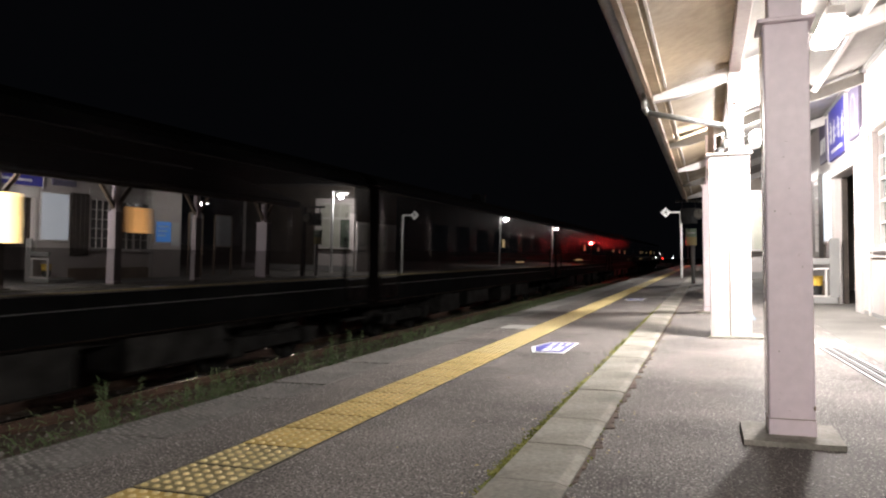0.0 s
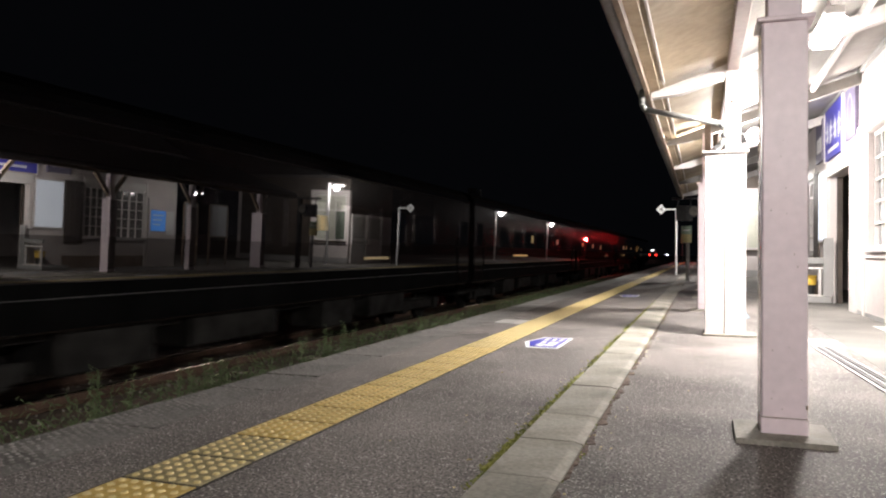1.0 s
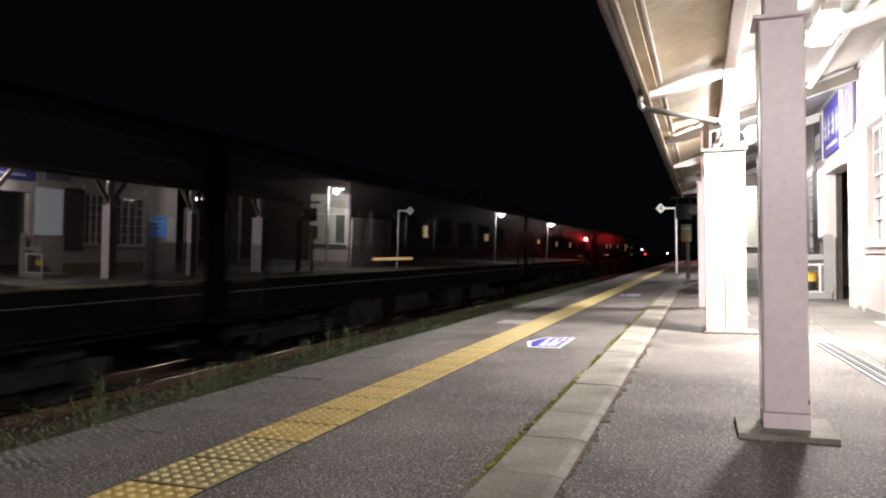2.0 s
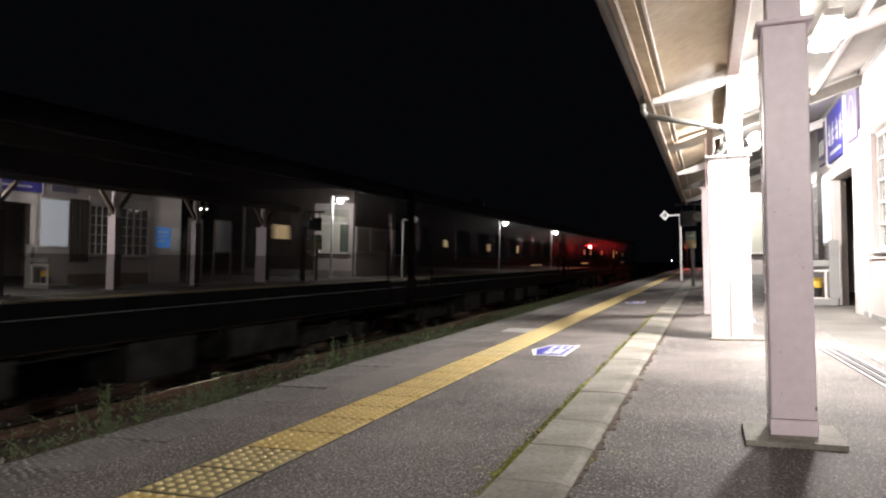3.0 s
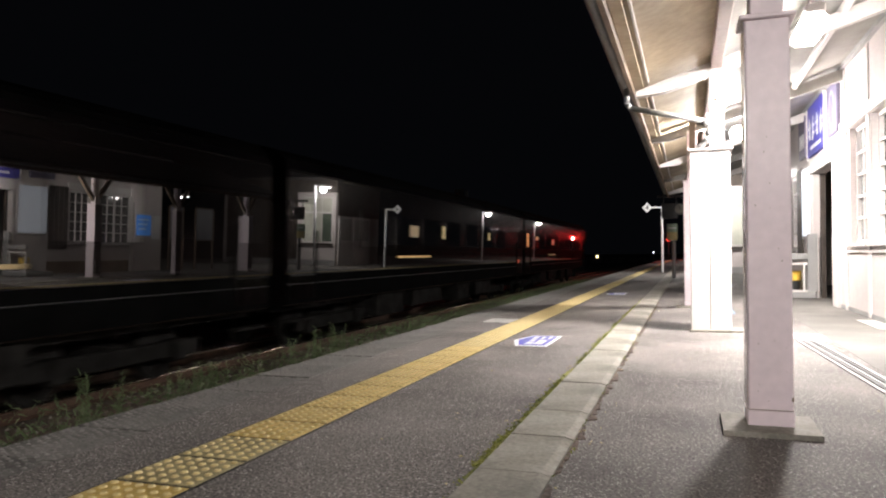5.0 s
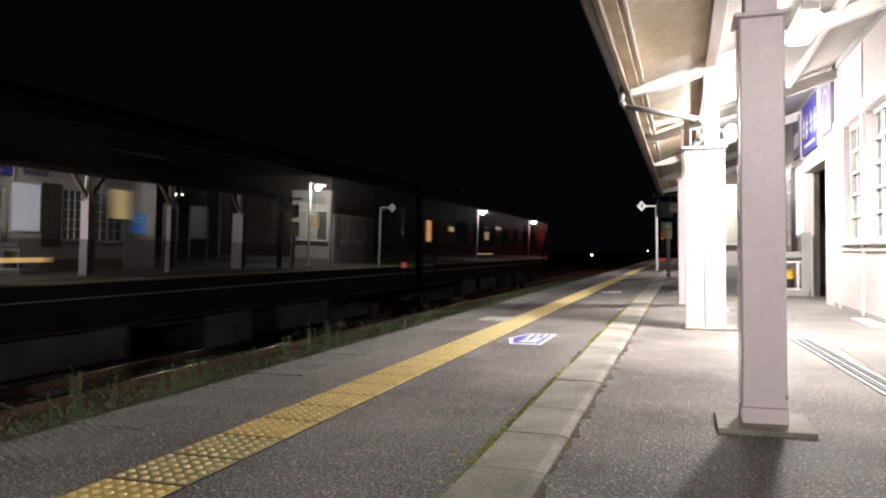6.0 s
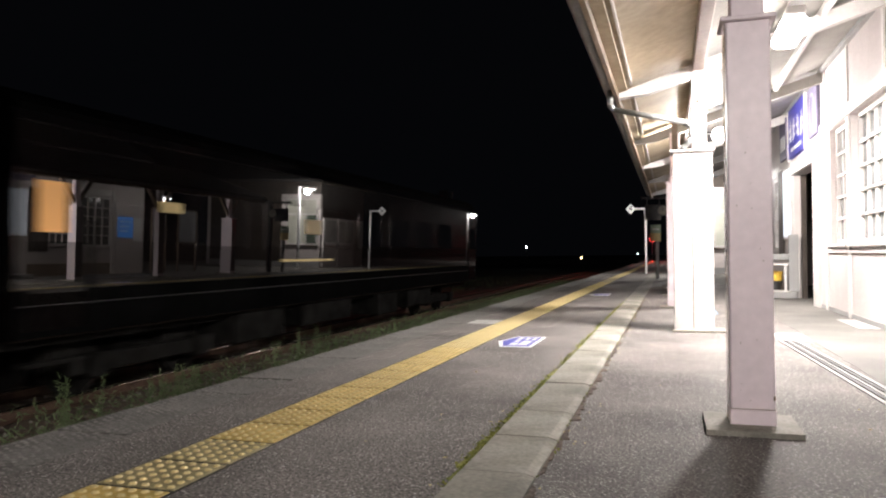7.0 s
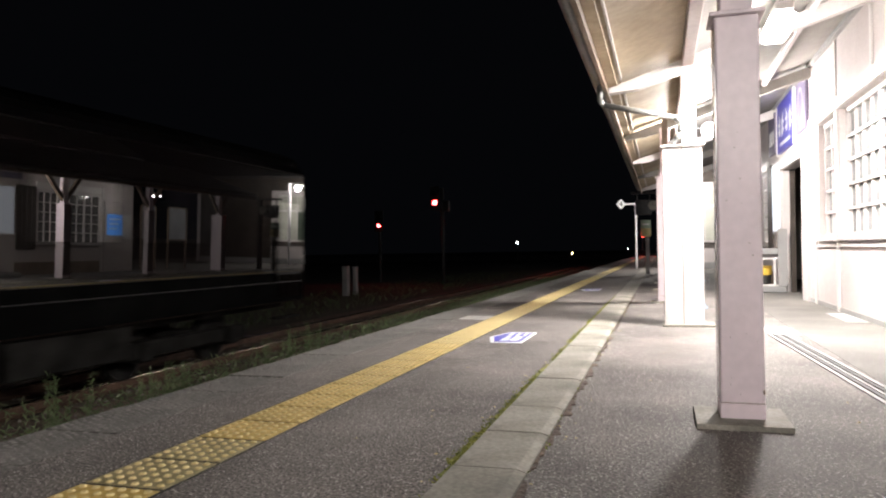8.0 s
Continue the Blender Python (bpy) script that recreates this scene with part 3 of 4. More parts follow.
    arc = [(WALL - 0.042 + 0.352 * (1 - math.cos(a)), 10.90 + 0.352 * math.sin(a)) for a in [math.pi / 2 * i / 8 for i in range(9)]]
    prism(bm, [(WALL - 0.042, 10.54)] + arc + [(WALL + 0.31, 10.54)], "z", 0.0, 0.95)
    part("jamb_casing", bm, WHITE, h, "lower casing round the jamb")
    for y0, y1, z1 in ((12.72, 12.80, 1.93), (16.47, 16.54, 2.28)):
        part("stud", boxes((WALL - 0.024, WALL, y0, y1, 0.0, z1), bevel=0.004), WHITE, h)
    # added dark board: hides the lit jamb where the dim interior belongs
    part("door_post", boxes((WALL + 0.09, WALL + 0.162, 12.64, 12.698, 0.0, 1.93)), WOOD_AND_SHADE, h, "dark cover on the jamb, standing in for the dim interior")
    part("window_head", boxes((WALL - 0.02, WALL, 14.3, 16.465, 2.09, 2.26), bevel=0.004), WHITE, h)
    part("brown_dado", boxes((WALL - 0.008, WALL, 13.72, 16.46, 0.0, 0.30)), FASCIA, h, "brown painted base board")


def building_fittings():
    lattice_window(*OPENINGS[0], 8, 5, "white lattice window with frosted panes, wide")
    lattice_window(*OPENINGS[1], 3, 5, "white lattice window with frosted panes, narrow")
    lattice_window(*OPENINGS[3], 3, 5, "white lattice window with dark panes beyond the entrance", MIDGLASS, 0.03)
    lattice_window(*OPENINGS[4], 4, 5, "white lattice window with dark panes beside the notice board", MIDGLASS, 0.03)
    # station name boards over the entrance
    x = WALL - 0.05
    s = thing("station_name_board", "blue station name board with white characters over the entrance", "sign")
    part("board", boxes((x, x + 0.045, 11.38, 12.88, 2.20, 2.975), bevel=0.004), BLUE, s)
    bm = bmesh.new()
    for k, y in enumerate((11.62, 11.98, 12.32, 12.66)):
        box(bm, x - 0.003, x, y - 0.11, y + 0.11, 2.62, 2.66)
        box(bm, x - 0.003, x, y - 0.02, y + 0.02, 2.45, 2.78)
        box(bm, x - 0.003, x, y - 0.12, y + 0.10, 2.50, 2.54)
        if k % 2:
            box(bm, x - 0.003, x, y - 0.10, y - 0.06, 2.45, 2.72)
        else:
            box(bm, x - 0.003, x, y + 0.05, y + 0.09, 2.42, 2.70)
    part("lettering", bm, SIGNWHITE, s, "white bars of lettering")["kind"] = "stuff"
    part("lettering", boxes((x - 0.003, x, 11.65, 12.60, 2.29, 2.345)), SIGNWHITE, s, "thin white line of lettering")
    for fy in (11.345, 12.88):
        part("board_frame", boxes((x - 0.012, x + 0.045, fy, fy + 0.035, 2.17, 2.97)), WHITE, s)
    s = thing("emblem_board", "faded purple board with a pale round emblem", "sign")
    part("board", boxes((x, x + 0.045, 10.47, 11.17, 2.27, 2.94), bevel=0.004), PURPLE, s)
    bm = bmesh.new()
    n = 28
    def ring(r):
        return [bm.verts.new((x - 0.003, 10.82 + 0.72 * r * math.cos(2 * math.pi * i / n), 2.60 + r * math.sin(2 * math.pi * i / n))) for i in range(n)]
    a, b = ring(0.26), ring(0.21)
    for i in range(n):
        bm.faces.new((a[i], a[(i + 1) % n], b[(i + 1) % n], b[i]))
    r = bmesh.ops.extrude_face_region(bm, geom=bm.faces[:])
    bmesh.ops.translate(bm, vec=(0.003, 0, 0), verts=[g for g in r["geom"] if isinstance(g, bmesh.types.BMVert)])
    part("emblem", bm, mat("emblem_grey", (0.34, 0.33, 0.42), (0.40, 0.39, 0.48), 4, 0.5), s, "pale ring emblem")
    s = thing("side_name_board", "dark grey-purple board with white lettering", "sign")
    part("board", boxes((x, x + 0.045, 13.16, 13.86, 2.27, 2.94), bevel=0.004), PURPLE, s)
    part("lettering", boxes(*[(x - 0.003, x, 13.24 + 0.19 * k, 13.38 + 0.19 * k, 2.42, 2.66) for k in range(3)]), SIGNWHITE, s, "white bars of lettering")
    c = thing("display_case", "bright white panel on the wall beside the entrance, glow added", "display case")
    part("case", boxes((WALL - 0.03, WALL, 12.84, 13.70, 0.93, 2.12), bevel=0.004), WHITE, c)
    # no lamp behind it; the glow only lifts the panel's brightness
    part("lit_panel", boxes((WALL - 0.036, WALL - 0.0305, 12.89, 13.66, 0.98, 2.07)), CASEGLOW, c, "bluish white panel with added glow")
    d = thing("shutter", "dark brown wooden shutter beside the lattice window", "shutter")
    for k in range(4):
        part("board", boxes((WALL - 0.03, WALL, 13.74 + 0.14 * k, 13.876 + 0.14 * k, 0.60, 2.14), bevel=0.004), WOOD_AND_SHADE, d)
    # poster on a pale board
    p = thing("notice_board", "pale notice board with a backlit blue display panel", "notice board")
    part("board", boxes((WALL - 0.03, WALL, 16.58, 17.70, 0.0, 1.92), bevel=0.004), PLASTER, p)
    part("display_panel", boxes((WALL - 0.036, WALL - 0.031, 16.68, 17.27, 1.0, 1.57)), POSTER, p, "backlit blue panel")
    part("lettering", boxes(*[(WALL - 0.040, WALL - 0.036, 16.75, 17.18 - 0.06 * k, 1.42 - 0.13 * k, 1.46 - 0.13 * k) for k in range(3)]), SIGNWHITE, p, "white bars of lettering")
    part("notice", boxes((WALL - 0.036, WALL - 0.031, 17.30, 17.64, 0.90, 1.57)), SIGNWHITE, p, "white notice sheet")
    # entrance step and wicket
    solid("entrance_step", boxes((1.15, 1.874, 12.50, 13.25, 0.0, 0.10), bevel=0.012), GREYPAINT, "low grey concrete plinth under the wicket fence", "step", kind="structure")
    g = thing("wicket_fence", "grey and white low wicket fence beside the entrance", "fence")
    part("end_panel", boxes((1.765, 1.905, 12.56, 12.61, 0.102, 1.0), bevel=0.006), GREYPAINT, g, "flat grey end panel")
    part("edge_strip", boxes((1.907, 1.918, 12.56, 12.61, 0.0, 1.0)), WHITE, g)
    part("top_rail", boxes((1.22, 1.763, 12.54, 12.61, 0.60, 0.70), bevel=0.008), GREYPAINT, g)
    part("middle_rail", boxes((1.22, 1.763, 12.56, 12.59, 0.52, 0.55)), WHITE, g)
    for px in (1.25, 1.715):
        part("upright", boxes((px - 0.018, px + 0.018, 12.555, 12.595, 0.102, 0.518), bevel=0.004), WHITE, g)
    part("base_rail", boxes((1.22, 1.763, 12.53, 12.70, 0.101, 0.125), bevel=0.006), WHITE, g)
    b = thing("bin", "small black bin with a yellow upper half", "bin")
    bm = bmesh.new()
    rod(bm, (1.60, 12.85, 0.10), (1.60, 12.85, 0.27), 0.085, 0.10, 16)
    part("bin_body", bm, BLACKP, b)
    bm = bmesh.new()
    rod(bm, (1.60, 12.85, 0.27), (1.60, 12.85, 0.42), 0.105, 0.115, 16)
    part("bin_lid", bm, BUCKET, b, "yellow plastic rim")
    # sloping hand rail and seat seen inside the entrance
    s = thing("handrail", "dark sloping handrail inside the entrance", "handrail")
    part("rail", rods(((2.6, 12.2, 0.95), (3.6, 12.2, 0.35)), r=0.03), DARKSTEEL, s)
    for px, pz in ((2.65, 0.92), (3.55, 0.38)):
        part("upright", rods(((px, 12.2, 0.07), (px, 12.2, pz)), r=0.022), DARKSTEEL, s)


def tube_lamp(y):
    t = thing("fluorescent_lamp", "white fluorescent lamp under the canopy, switched on", "lamp", group="lamps under the canopy", at=(LAMP_X, y, LAMP_Z))
    part("housing", boxes((-0.07, 0.07, -0.34, 0.34, 0.0, 0.07), bevel=0.012), WHITE, t)
    part("diffuser", boxes((-0.10, 0.10, -0.31, 0.31, -0.10, -0.002), bevel=0.03), TUBE, t, "glowing white diffuser")
    part("stem", rods(((0, 0, 0.07), (0, 0, roof_z(LAMP_X) - LAMP_Z - 0.001)), r=0.012), WHITE, t)


def far_tube():
    x, y, z = FAR_TUBE
    t = thing("fluorescent_lamp", "bare white fluorescent tube hung low under the canopy, switched on", "lamp", group="lamps under the canopy", at=FAR_TUBE)
    part("housing", boxes((-0.03, 0.03, -0.30, 0.30, 0.0, 0.04), bevel=0.008), WHITE, t)
    part("tube", rods(((0, -0.28, -0.02), (0, 0.28, -0.02)), r=0.011), TUBE, t, "glowing bare tube")
    for dy in (-0.2, 0.2):
        part("stem", rods(((0, dy, 0.04), (0, dy, roof_z(x) - z - 0.001)), r=0.008), WHITE, t)


def globe_lamp():
    t = thing("globe_lamp", "round white globe lamp on a bracket at the post", "lamp", at=GLOBE)
    bm = bmesh.new()
    bmesh.ops.create_uvsphere(bm, u_segments=20, v_segments=12, radius=0.10)
    part("globe", bm, HEAD, t, "glowing white globe", smooth=True)
    part("arm", rods(((-0.09, -0.05, 0.02), (-0.51, -0.15, 0.10)), r=0.015), DARKSTEEL, t)


# ---- floor markings, drain ----
def floor_marks():
    for y in (5.62, 12.95):
        a = thing("floor_arrow_sign", "blue and white arrow sign stuck to the asphalt", "floor sign", group="arrow signs on the platform", at=(-1.38, y, 0.0015))
        pts = [(0.0, 0.36), (0.09, 0.0), (0.34, 0.0), (0.34, 0.74), (0.09, 0.74)]
        bm = bmesh.new()
        prism(bm, pts, "z", 0.0, 0.003)
        part("border", bm, SIGNWHITE, a, "white border")
        bm = bmesh.new()
        prism(bm, [(0.04, 0.36), (0.108, 0.055), (0.312, 0.055), (0.312, 0.685), (0.108, 0.685)], "z", 0.0032, 0.005)
        part("field", bm, BLUE, a, "blue field")
        bm = bmesh.new()
        for r in ((0.14, 0.20, 0.10, 0.25), (0.14, 0.18, 0.30, 0.42), (0.21, 0.28, 0.12, 0.40), (0.13, 0.17, 0.47, 0.64), (0.20, 0.23, 0.46, 0.62), (0.26, 0.285, 0.46, 0.64)):
            box(bm, *r, 0.0052, 0.0065)
        part("lettering", bm, SIGNWHITE, a, "white bars of lettering")
    for x0, y0, x1, y1 in ((-2.07, 7.52, -1.90, 7.93), (-1.88, 7.46, -1.77, 7.94)):
        solid("floor_plate", boxes((x0, x1, y0, y1, 0.001, 0.006)), WORNWHITE, "worn pale marking plate on the platform floor", "floor plate", group="floor plates")
    d = thing("drain_channel", "steel slotted drain channel in the asphalt floor", "drain")
    d.rotation_euler = (0, 0, radians(2.6))
    d.location = (0.832, 6.53, 0)
    part("channel_bed", boxes((0.022, 0.124, -6.0, 0, -0.02, 0.0015)), BLACKP, d)
    part("channel_edge", boxes((0.0, 0.022, -6.0, 0, -0.02, 0.008)), GREYPAINT, d, "pale worn edge")
    part("channel_edge", boxes((0.124, 0.146, -6.0, 0, -0.02, 0.008)), GREYPAINT, d, "pale worn edge")
    for k in range(3):
        part("grating_bar", boxes((0.036 + 0.03 * k, 0.052 + 0.03 * k, -6.0, 0, 0.0015, 0.007)), GREYPAINT if k == 1 else DARKSTEEL, d)
    solid("floor_sticker", boxes((0.85, 1.09, 6.55, 7.06, 0.0015, 0.004)), WORNWHITE, "white rectangular sticker on the floor by the drain", "floor sticker", group="white floor stickers")
    solid("floor_sticker", boxes((1.67, 1.85, 7.66, 8.64, 0.0025, 0.005)), WORNWHITE, "white rectangular sticker on the floor by the wall", "floor sticker", group="white floor stickers")
    bm = bmesh.new()
    pts = [(0.50 + 0.0016 * k * k, 9.2 + 0.5 * k) for k in range(17)]
    inner = [(x + 0.03, y + 0.02) for x, y in pts]
    prism(bm, pts + inner[::-1], "z", 0.001, 0.004)
    solid("floor_curve_mark", bm, mat("pale_blue_tape", (0.16, 0.28, 0.42), (0.2, 0.33, 0.48), 5, 0.6), "pale blue curved guide line on the floor", "floor marking")


# ---- things farther along the platform ----
def stop_sign():
    y = 28.0
    s = thing("stop_position_sign", "white pole with a diamond plate marked 4", "sign", at=(-0.875, y, 0))
    part("pole", rods(((0, 0, 0), (0, 0, 2.36)), r=0.041), SIGNWHITE, s, "white steel pole")
    part("elbow", rods(((0, 0, 2.34), (-0.05, 0, 2.39)), r=0.04), SIGNWHITE, s)
    part("arm", rods(((-0.03, 0, 2.38), (-0.43, 0, 2.38)), r=0.03), SIGNWHITE, s)
    bm = bmesh.new()
    prism(bm, [(-0.705, 2.38), (-0.525, 2.57), (-0.345, 2.38), (-0.525, 2.19)], "y", -0.055, -0.035)
    part("plate", bm, SIGNWHITE, s, "white diamond plate")
    cu = bpy.data.curves.new("figure", "FONT")
    cu.body, cu.size, cu.align_x, cu.align_y, cu.extrude = "4", 0.28, "CENTER", "CENTER", 0.002
    ob = new("figure", cu)
    ob.data.materials.append(BLACKP)
    ob.parent, ob.location, ob.rotation_euler = s, (-0.525, -0.060, 2.38), (radians(90), 0, 0)
    tagged(ob, "black figure 4")


def info_boards():
    y = 21.5
    b = thing("hanging_sign", "dark rectangular sign hung over the platform", "sign", at=(0, y, 0))
    part("board", boxes((-0.68, -0.24, -0.05, 0.05, 1.68, 2.10), bevel=0.01), DARKSTEEL, b)
    for px in (-0.63, -0.29):
        part("hanger", rods(((px, 0, 2.10), (px, 0, 2.27)), r=0.014), DARKSTEEL, b)
    part("beam", boxes((-0.80, 0.45, -0.04, 0.04, 2.27, 2.33)), DARKSTEEL, b)
    part("post", boxes((-0.10, 0.02, -0.06, 0.06, 0.0, 2.27)), DARKSTEEL, b, "dark steel post")
    c = thing("platform_clock", "round pale clock in a dark rim", "clock", at=(-0.20, y - 0.12, 1.93))
    bm = bmesh.new()
    rod(bm, (0, -0.02, 0), (0, 0.10, 0), 0.155, seg=24)
    part("rim", bm, DARKSTEEL, c)
    bm = bmesh.new()
    rod(bm, (0, -0.026, 0), (0, -0.021, 0), 0.13, seg=24)
    part("face", bm, CONCRETE, c, "pale yellowed dial")
    part("clock_hand", boxes((-0.006, 0.006, -0.032, -0.027, -0.01, 0.10), (-0.01, 0.07, -0.032, -0.027, -0.006, 0.006)), BLACKP, c)
    i = thing("guide_sign", "green and yellow guide panel on a grey post", "sign", at=(-0.40, y + 0.3, 0))
    part("post", rods(((0.03, 0, 0), (0.03, 0, 1.07)), r=0.055), GREYPAINT, i, "grey round post")
    part("panel", boxes((-0.15, 0.13, -0.03, 0.03, 1.07, 1.31), bevel=0.006), mat("panel_yellow", (0.60, 0.50, 0.22), (0.68, 0.57, 0.27), 4, 0.5), i, "yellow lower panel")
    part("panel", boxes((-0.15, 0.13, -0.03, 0.03, 1.312, 1.54), bevel=0.006), mat("panel_green", (0.30, 0.40, 0.28), (0.36, 0.47, 0.34), 4, 0.5), i, "green upper panel")
    part("lettering", boxes((-0.11, 0.09, -0.034, -0.030, 1.40, 1.44)), SIGNWHITE, i, "white bars of lettering")


def yard_boards():
    for y0, y1 in ((18.13, 18.68), (19.35, 20.17)):
        b = thing("yard_notice_board", "pale grey-blue notice board on two posts between the buildings", "notice board", group="notice boards between the buildings")
        part("panel", boxes((1.86, 1.89, y0, y1, 0.92, 1.88), bevel=0.005), BOARDGREY, b, "pale grey-blue panel")
        for z0, z1 in ((1.882, 1.92), (0.88, 0.918)):
            part("frame_rail", boxes((1.85, 1.90, y0 - 0.004, y1 + 0.004, z0, z1)), FASCIA, b, "brown wooden rail")
        for y in (y0 - 0.03, y1 + 0.03):
            part("leg", boxes((1.85, 1.90, y - 0.025, y + 0.025, 0.0, 1.878), bevel=0.004), FASCIA, b)


def annex():
    """An outbuilding whose end wall with a tall window faces along the platform."""
    a = thing("annex", "small cream outbuilding with white doors beyond the canopy", "outbuilding", kind="structure")
    X, Y, END = 0.85, 26.9, 31.2
    part("wall_front", boxes((X, X + 0.15, Y + 0.15, END, 0.0, 2.06)), PLASTER, a)
    # eave shade above the doors, put in as a dark colour
    part("front_boarding", boxes((X - 0.02, X + 0.13, Y + 0.15, END, 2.062, 3.40)), WOOD_AND_SHADE, a, "upper front over the doors, painted dark for eave shade")
    part("wall_side", boxes((X, 2.62, Y, Y + 0.15, 0.0, 2.98)), PLASTER, a, "cream end wall")
    # edge of the lamplight painted in: the wall turns dark past here
    part("wall_side", boxes((2.62, 6.0, Y, Y + 0.15, 0.0, 2.98)), WOOD_AND_SHADE, a, "unlit rest of the end wall, painted dark")
    part("gable", boxes((X - 0.02, 6.0, Y + 0.01, Y + 0.15, 2.982, 3.498)), WOOD_AND_SHADE, a, "dark boarded gable")
    part("wall_side", boxes((X + 0.15, 6.0, END - 0.15, END, 0.0, 3.4)), PLASTER, a)
    part("wall_back", boxes((6.0, 6.15, Y, END, 0.0, 3.4)), PLASTER, a)
    part("plinth", boxes((X - 0.015, 6.0, Y - 0.02, Y, 0.0, 0.22)), GREYPAINT, a, "grey plinth")
    part("roof", boxes((X - 0.45, 6.5, Y - 0.15, END + 0.4, 3.50, 3.58)), ROOFING, a, "dark flat roof")
    part("eave_board", boxes((X - 0.45, X - 0.41, Y - 0.15, END + 0.4, 3.38, 3.498)), SOFFIT, a)
    for y0, y1 in ((27.12, 28.42), (28.48, 30.2)):
        d = part("door", boxes((X - 0.04, X, y0, y1, 0.02, 2.03), bevel=0.006), WHITE, a, "white sliding door")
        part("upper_pane", boxes((X - 0.045, X - 0.0405, y0 + 0.15, y1 - 0.15, 1.05, 1.95)), WORNWHITE, d, "pale frosted pane")
        part("middle_rail", boxes((X - 0.052, X - 0.0405, y0 + 0.05, y1 - 0.05, 0.93, 1.03)), WHITE, d)
        part("door_handle", boxes((X - 0.06, X - 0.041, y0 + 0.06, y0 + 0.10, 0.85, 1.05)), DARKSTEEL, d)
    w = part("window_frame", boxes((0.98, 2.36, Y - 0.03, Y, 0.92, 2.80)), WHITE, a, "tall white window frame")
    for k in range(3):
        for z0, z1 in ((0.98, 2.12), (2.20, 2.74)):
            shaded = k == 0 and z0 < 1
            part("pane", boxes((1.02 + 0.445 * k, 1.43 + 0.445 * k, Y - 0.034, Y - 0.0305, z0, z1)), BLINDGREEN if shaded else PALEBLIND, w, "dark green panel behind glass" if shaded else "pale blind behind glass")
    part("window_ledge", boxes((0.92, 2.42, Y - 0.10, Y - 0.031, 0.84, 0.90), bevel=0.006), WOOD_AND_SHADE, a, "dark wooden ledge under the window")


def pole_lamp(x, y, z):
    t = thing("platform_lamp", "white platform lamp on a pale pole, switched on", "lamp", group="pole lamps along the platform", at=(x, y, 0))
    part("pole", rods(((0.35, 0, 0), (0.35, 0, z + 0.1)), r=0.05), SIGNWHITE, t, "white pole")
    part("arm", rods(((0.35, 0, z + 0.08), (0.0, 0, z + 0.08)), r=0.025), SIGNWHITE, t)
    part("shade", boxes((-0.32, 0.16, -0.13, 0.13, z, z + 0.08), bevel=0.02), WHITE, t)
    part("tube", boxes((-0.28, 0.12, -0.07, 0.07, z - 0.03, z - 0.001)), TUBE, t, "glowing tube")


# ---- beyond the track ----
def signal(x, y, z, r, label, aside=0.0):
    """A two-lamp colour light signal; its mast stands aside of the lamps."""
    s = thing("railway_signal", label, "signal", group="red signals by the track", at=(x, y, 0))
    part("mast", rods(((aside, 0, GROUND), (aside, 0, z + 0.9)), r=0.10), DARKSTEEL, s, "dark steel mast")
    if aside:
        part("bracket", boxes((0.0, aside, 0.0, 0.06, z - 0.5, z - 0.42), (0.0, aside, 0.0, 0.06, z + 0.6, z + 0.66)), DARKSTEEL, s)
        part("relay_box", boxes((aside + 0.12, aside + 0.42, -0.1, 0.12, z - 0.55, z + 0.1), bevel=0.02), DARKSTEEL, s, "dull grey relay box")
    part("backing_plate", boxes((-0.30, 0.30, -0.14, -0.10, z - 0.45, z + 1.0), bevel=0.02), BLACKP, s)
    part("lamp_box", boxes((-0.16, 0.16, -0.10, 0.14, z - 0.4, z + 0.95), bevel=0.02), BLACKP, s)
    bm = bmesh.new()
    rod(bm, (0, -0.150, z), (0, -0.141, z), r, seg=20)
    part("lens", bm, REDGLOW, s, "glowing red lens")
    bm = bmesh.new()
    rod(bm, (0, -0.148, z + 0.55), (0, -0.141, z + 0.55), r, seg=20)
    part("lens", bm, DARKGLASS, s, "dark unlit lens")
    for zz in (z, z + 0.55):
        bm = bmesh.new()
        n = 12
        up = [(0.13 * math.cos(math.pi * i / n), zz + 0.13 * math.sin(math.pi * i / n)) for i in range(n + 1)]
        prism(bm, up + [(u * 0.9, zz + (v - zz) * 0.9) for u, v in up[::-1]], "y", -0.36, -0.141)
        part("hood", bm, BLACKP, s, "black half-round hood")
    for k in range(5):
        part("rung", rods(((aside + 0.05, 0, 0.2 + 0.4 * k), (aside + 0.3, 0, 0.2 + 0.4 * k)), r=0.012, seg=6), DARKSTEEL, s)


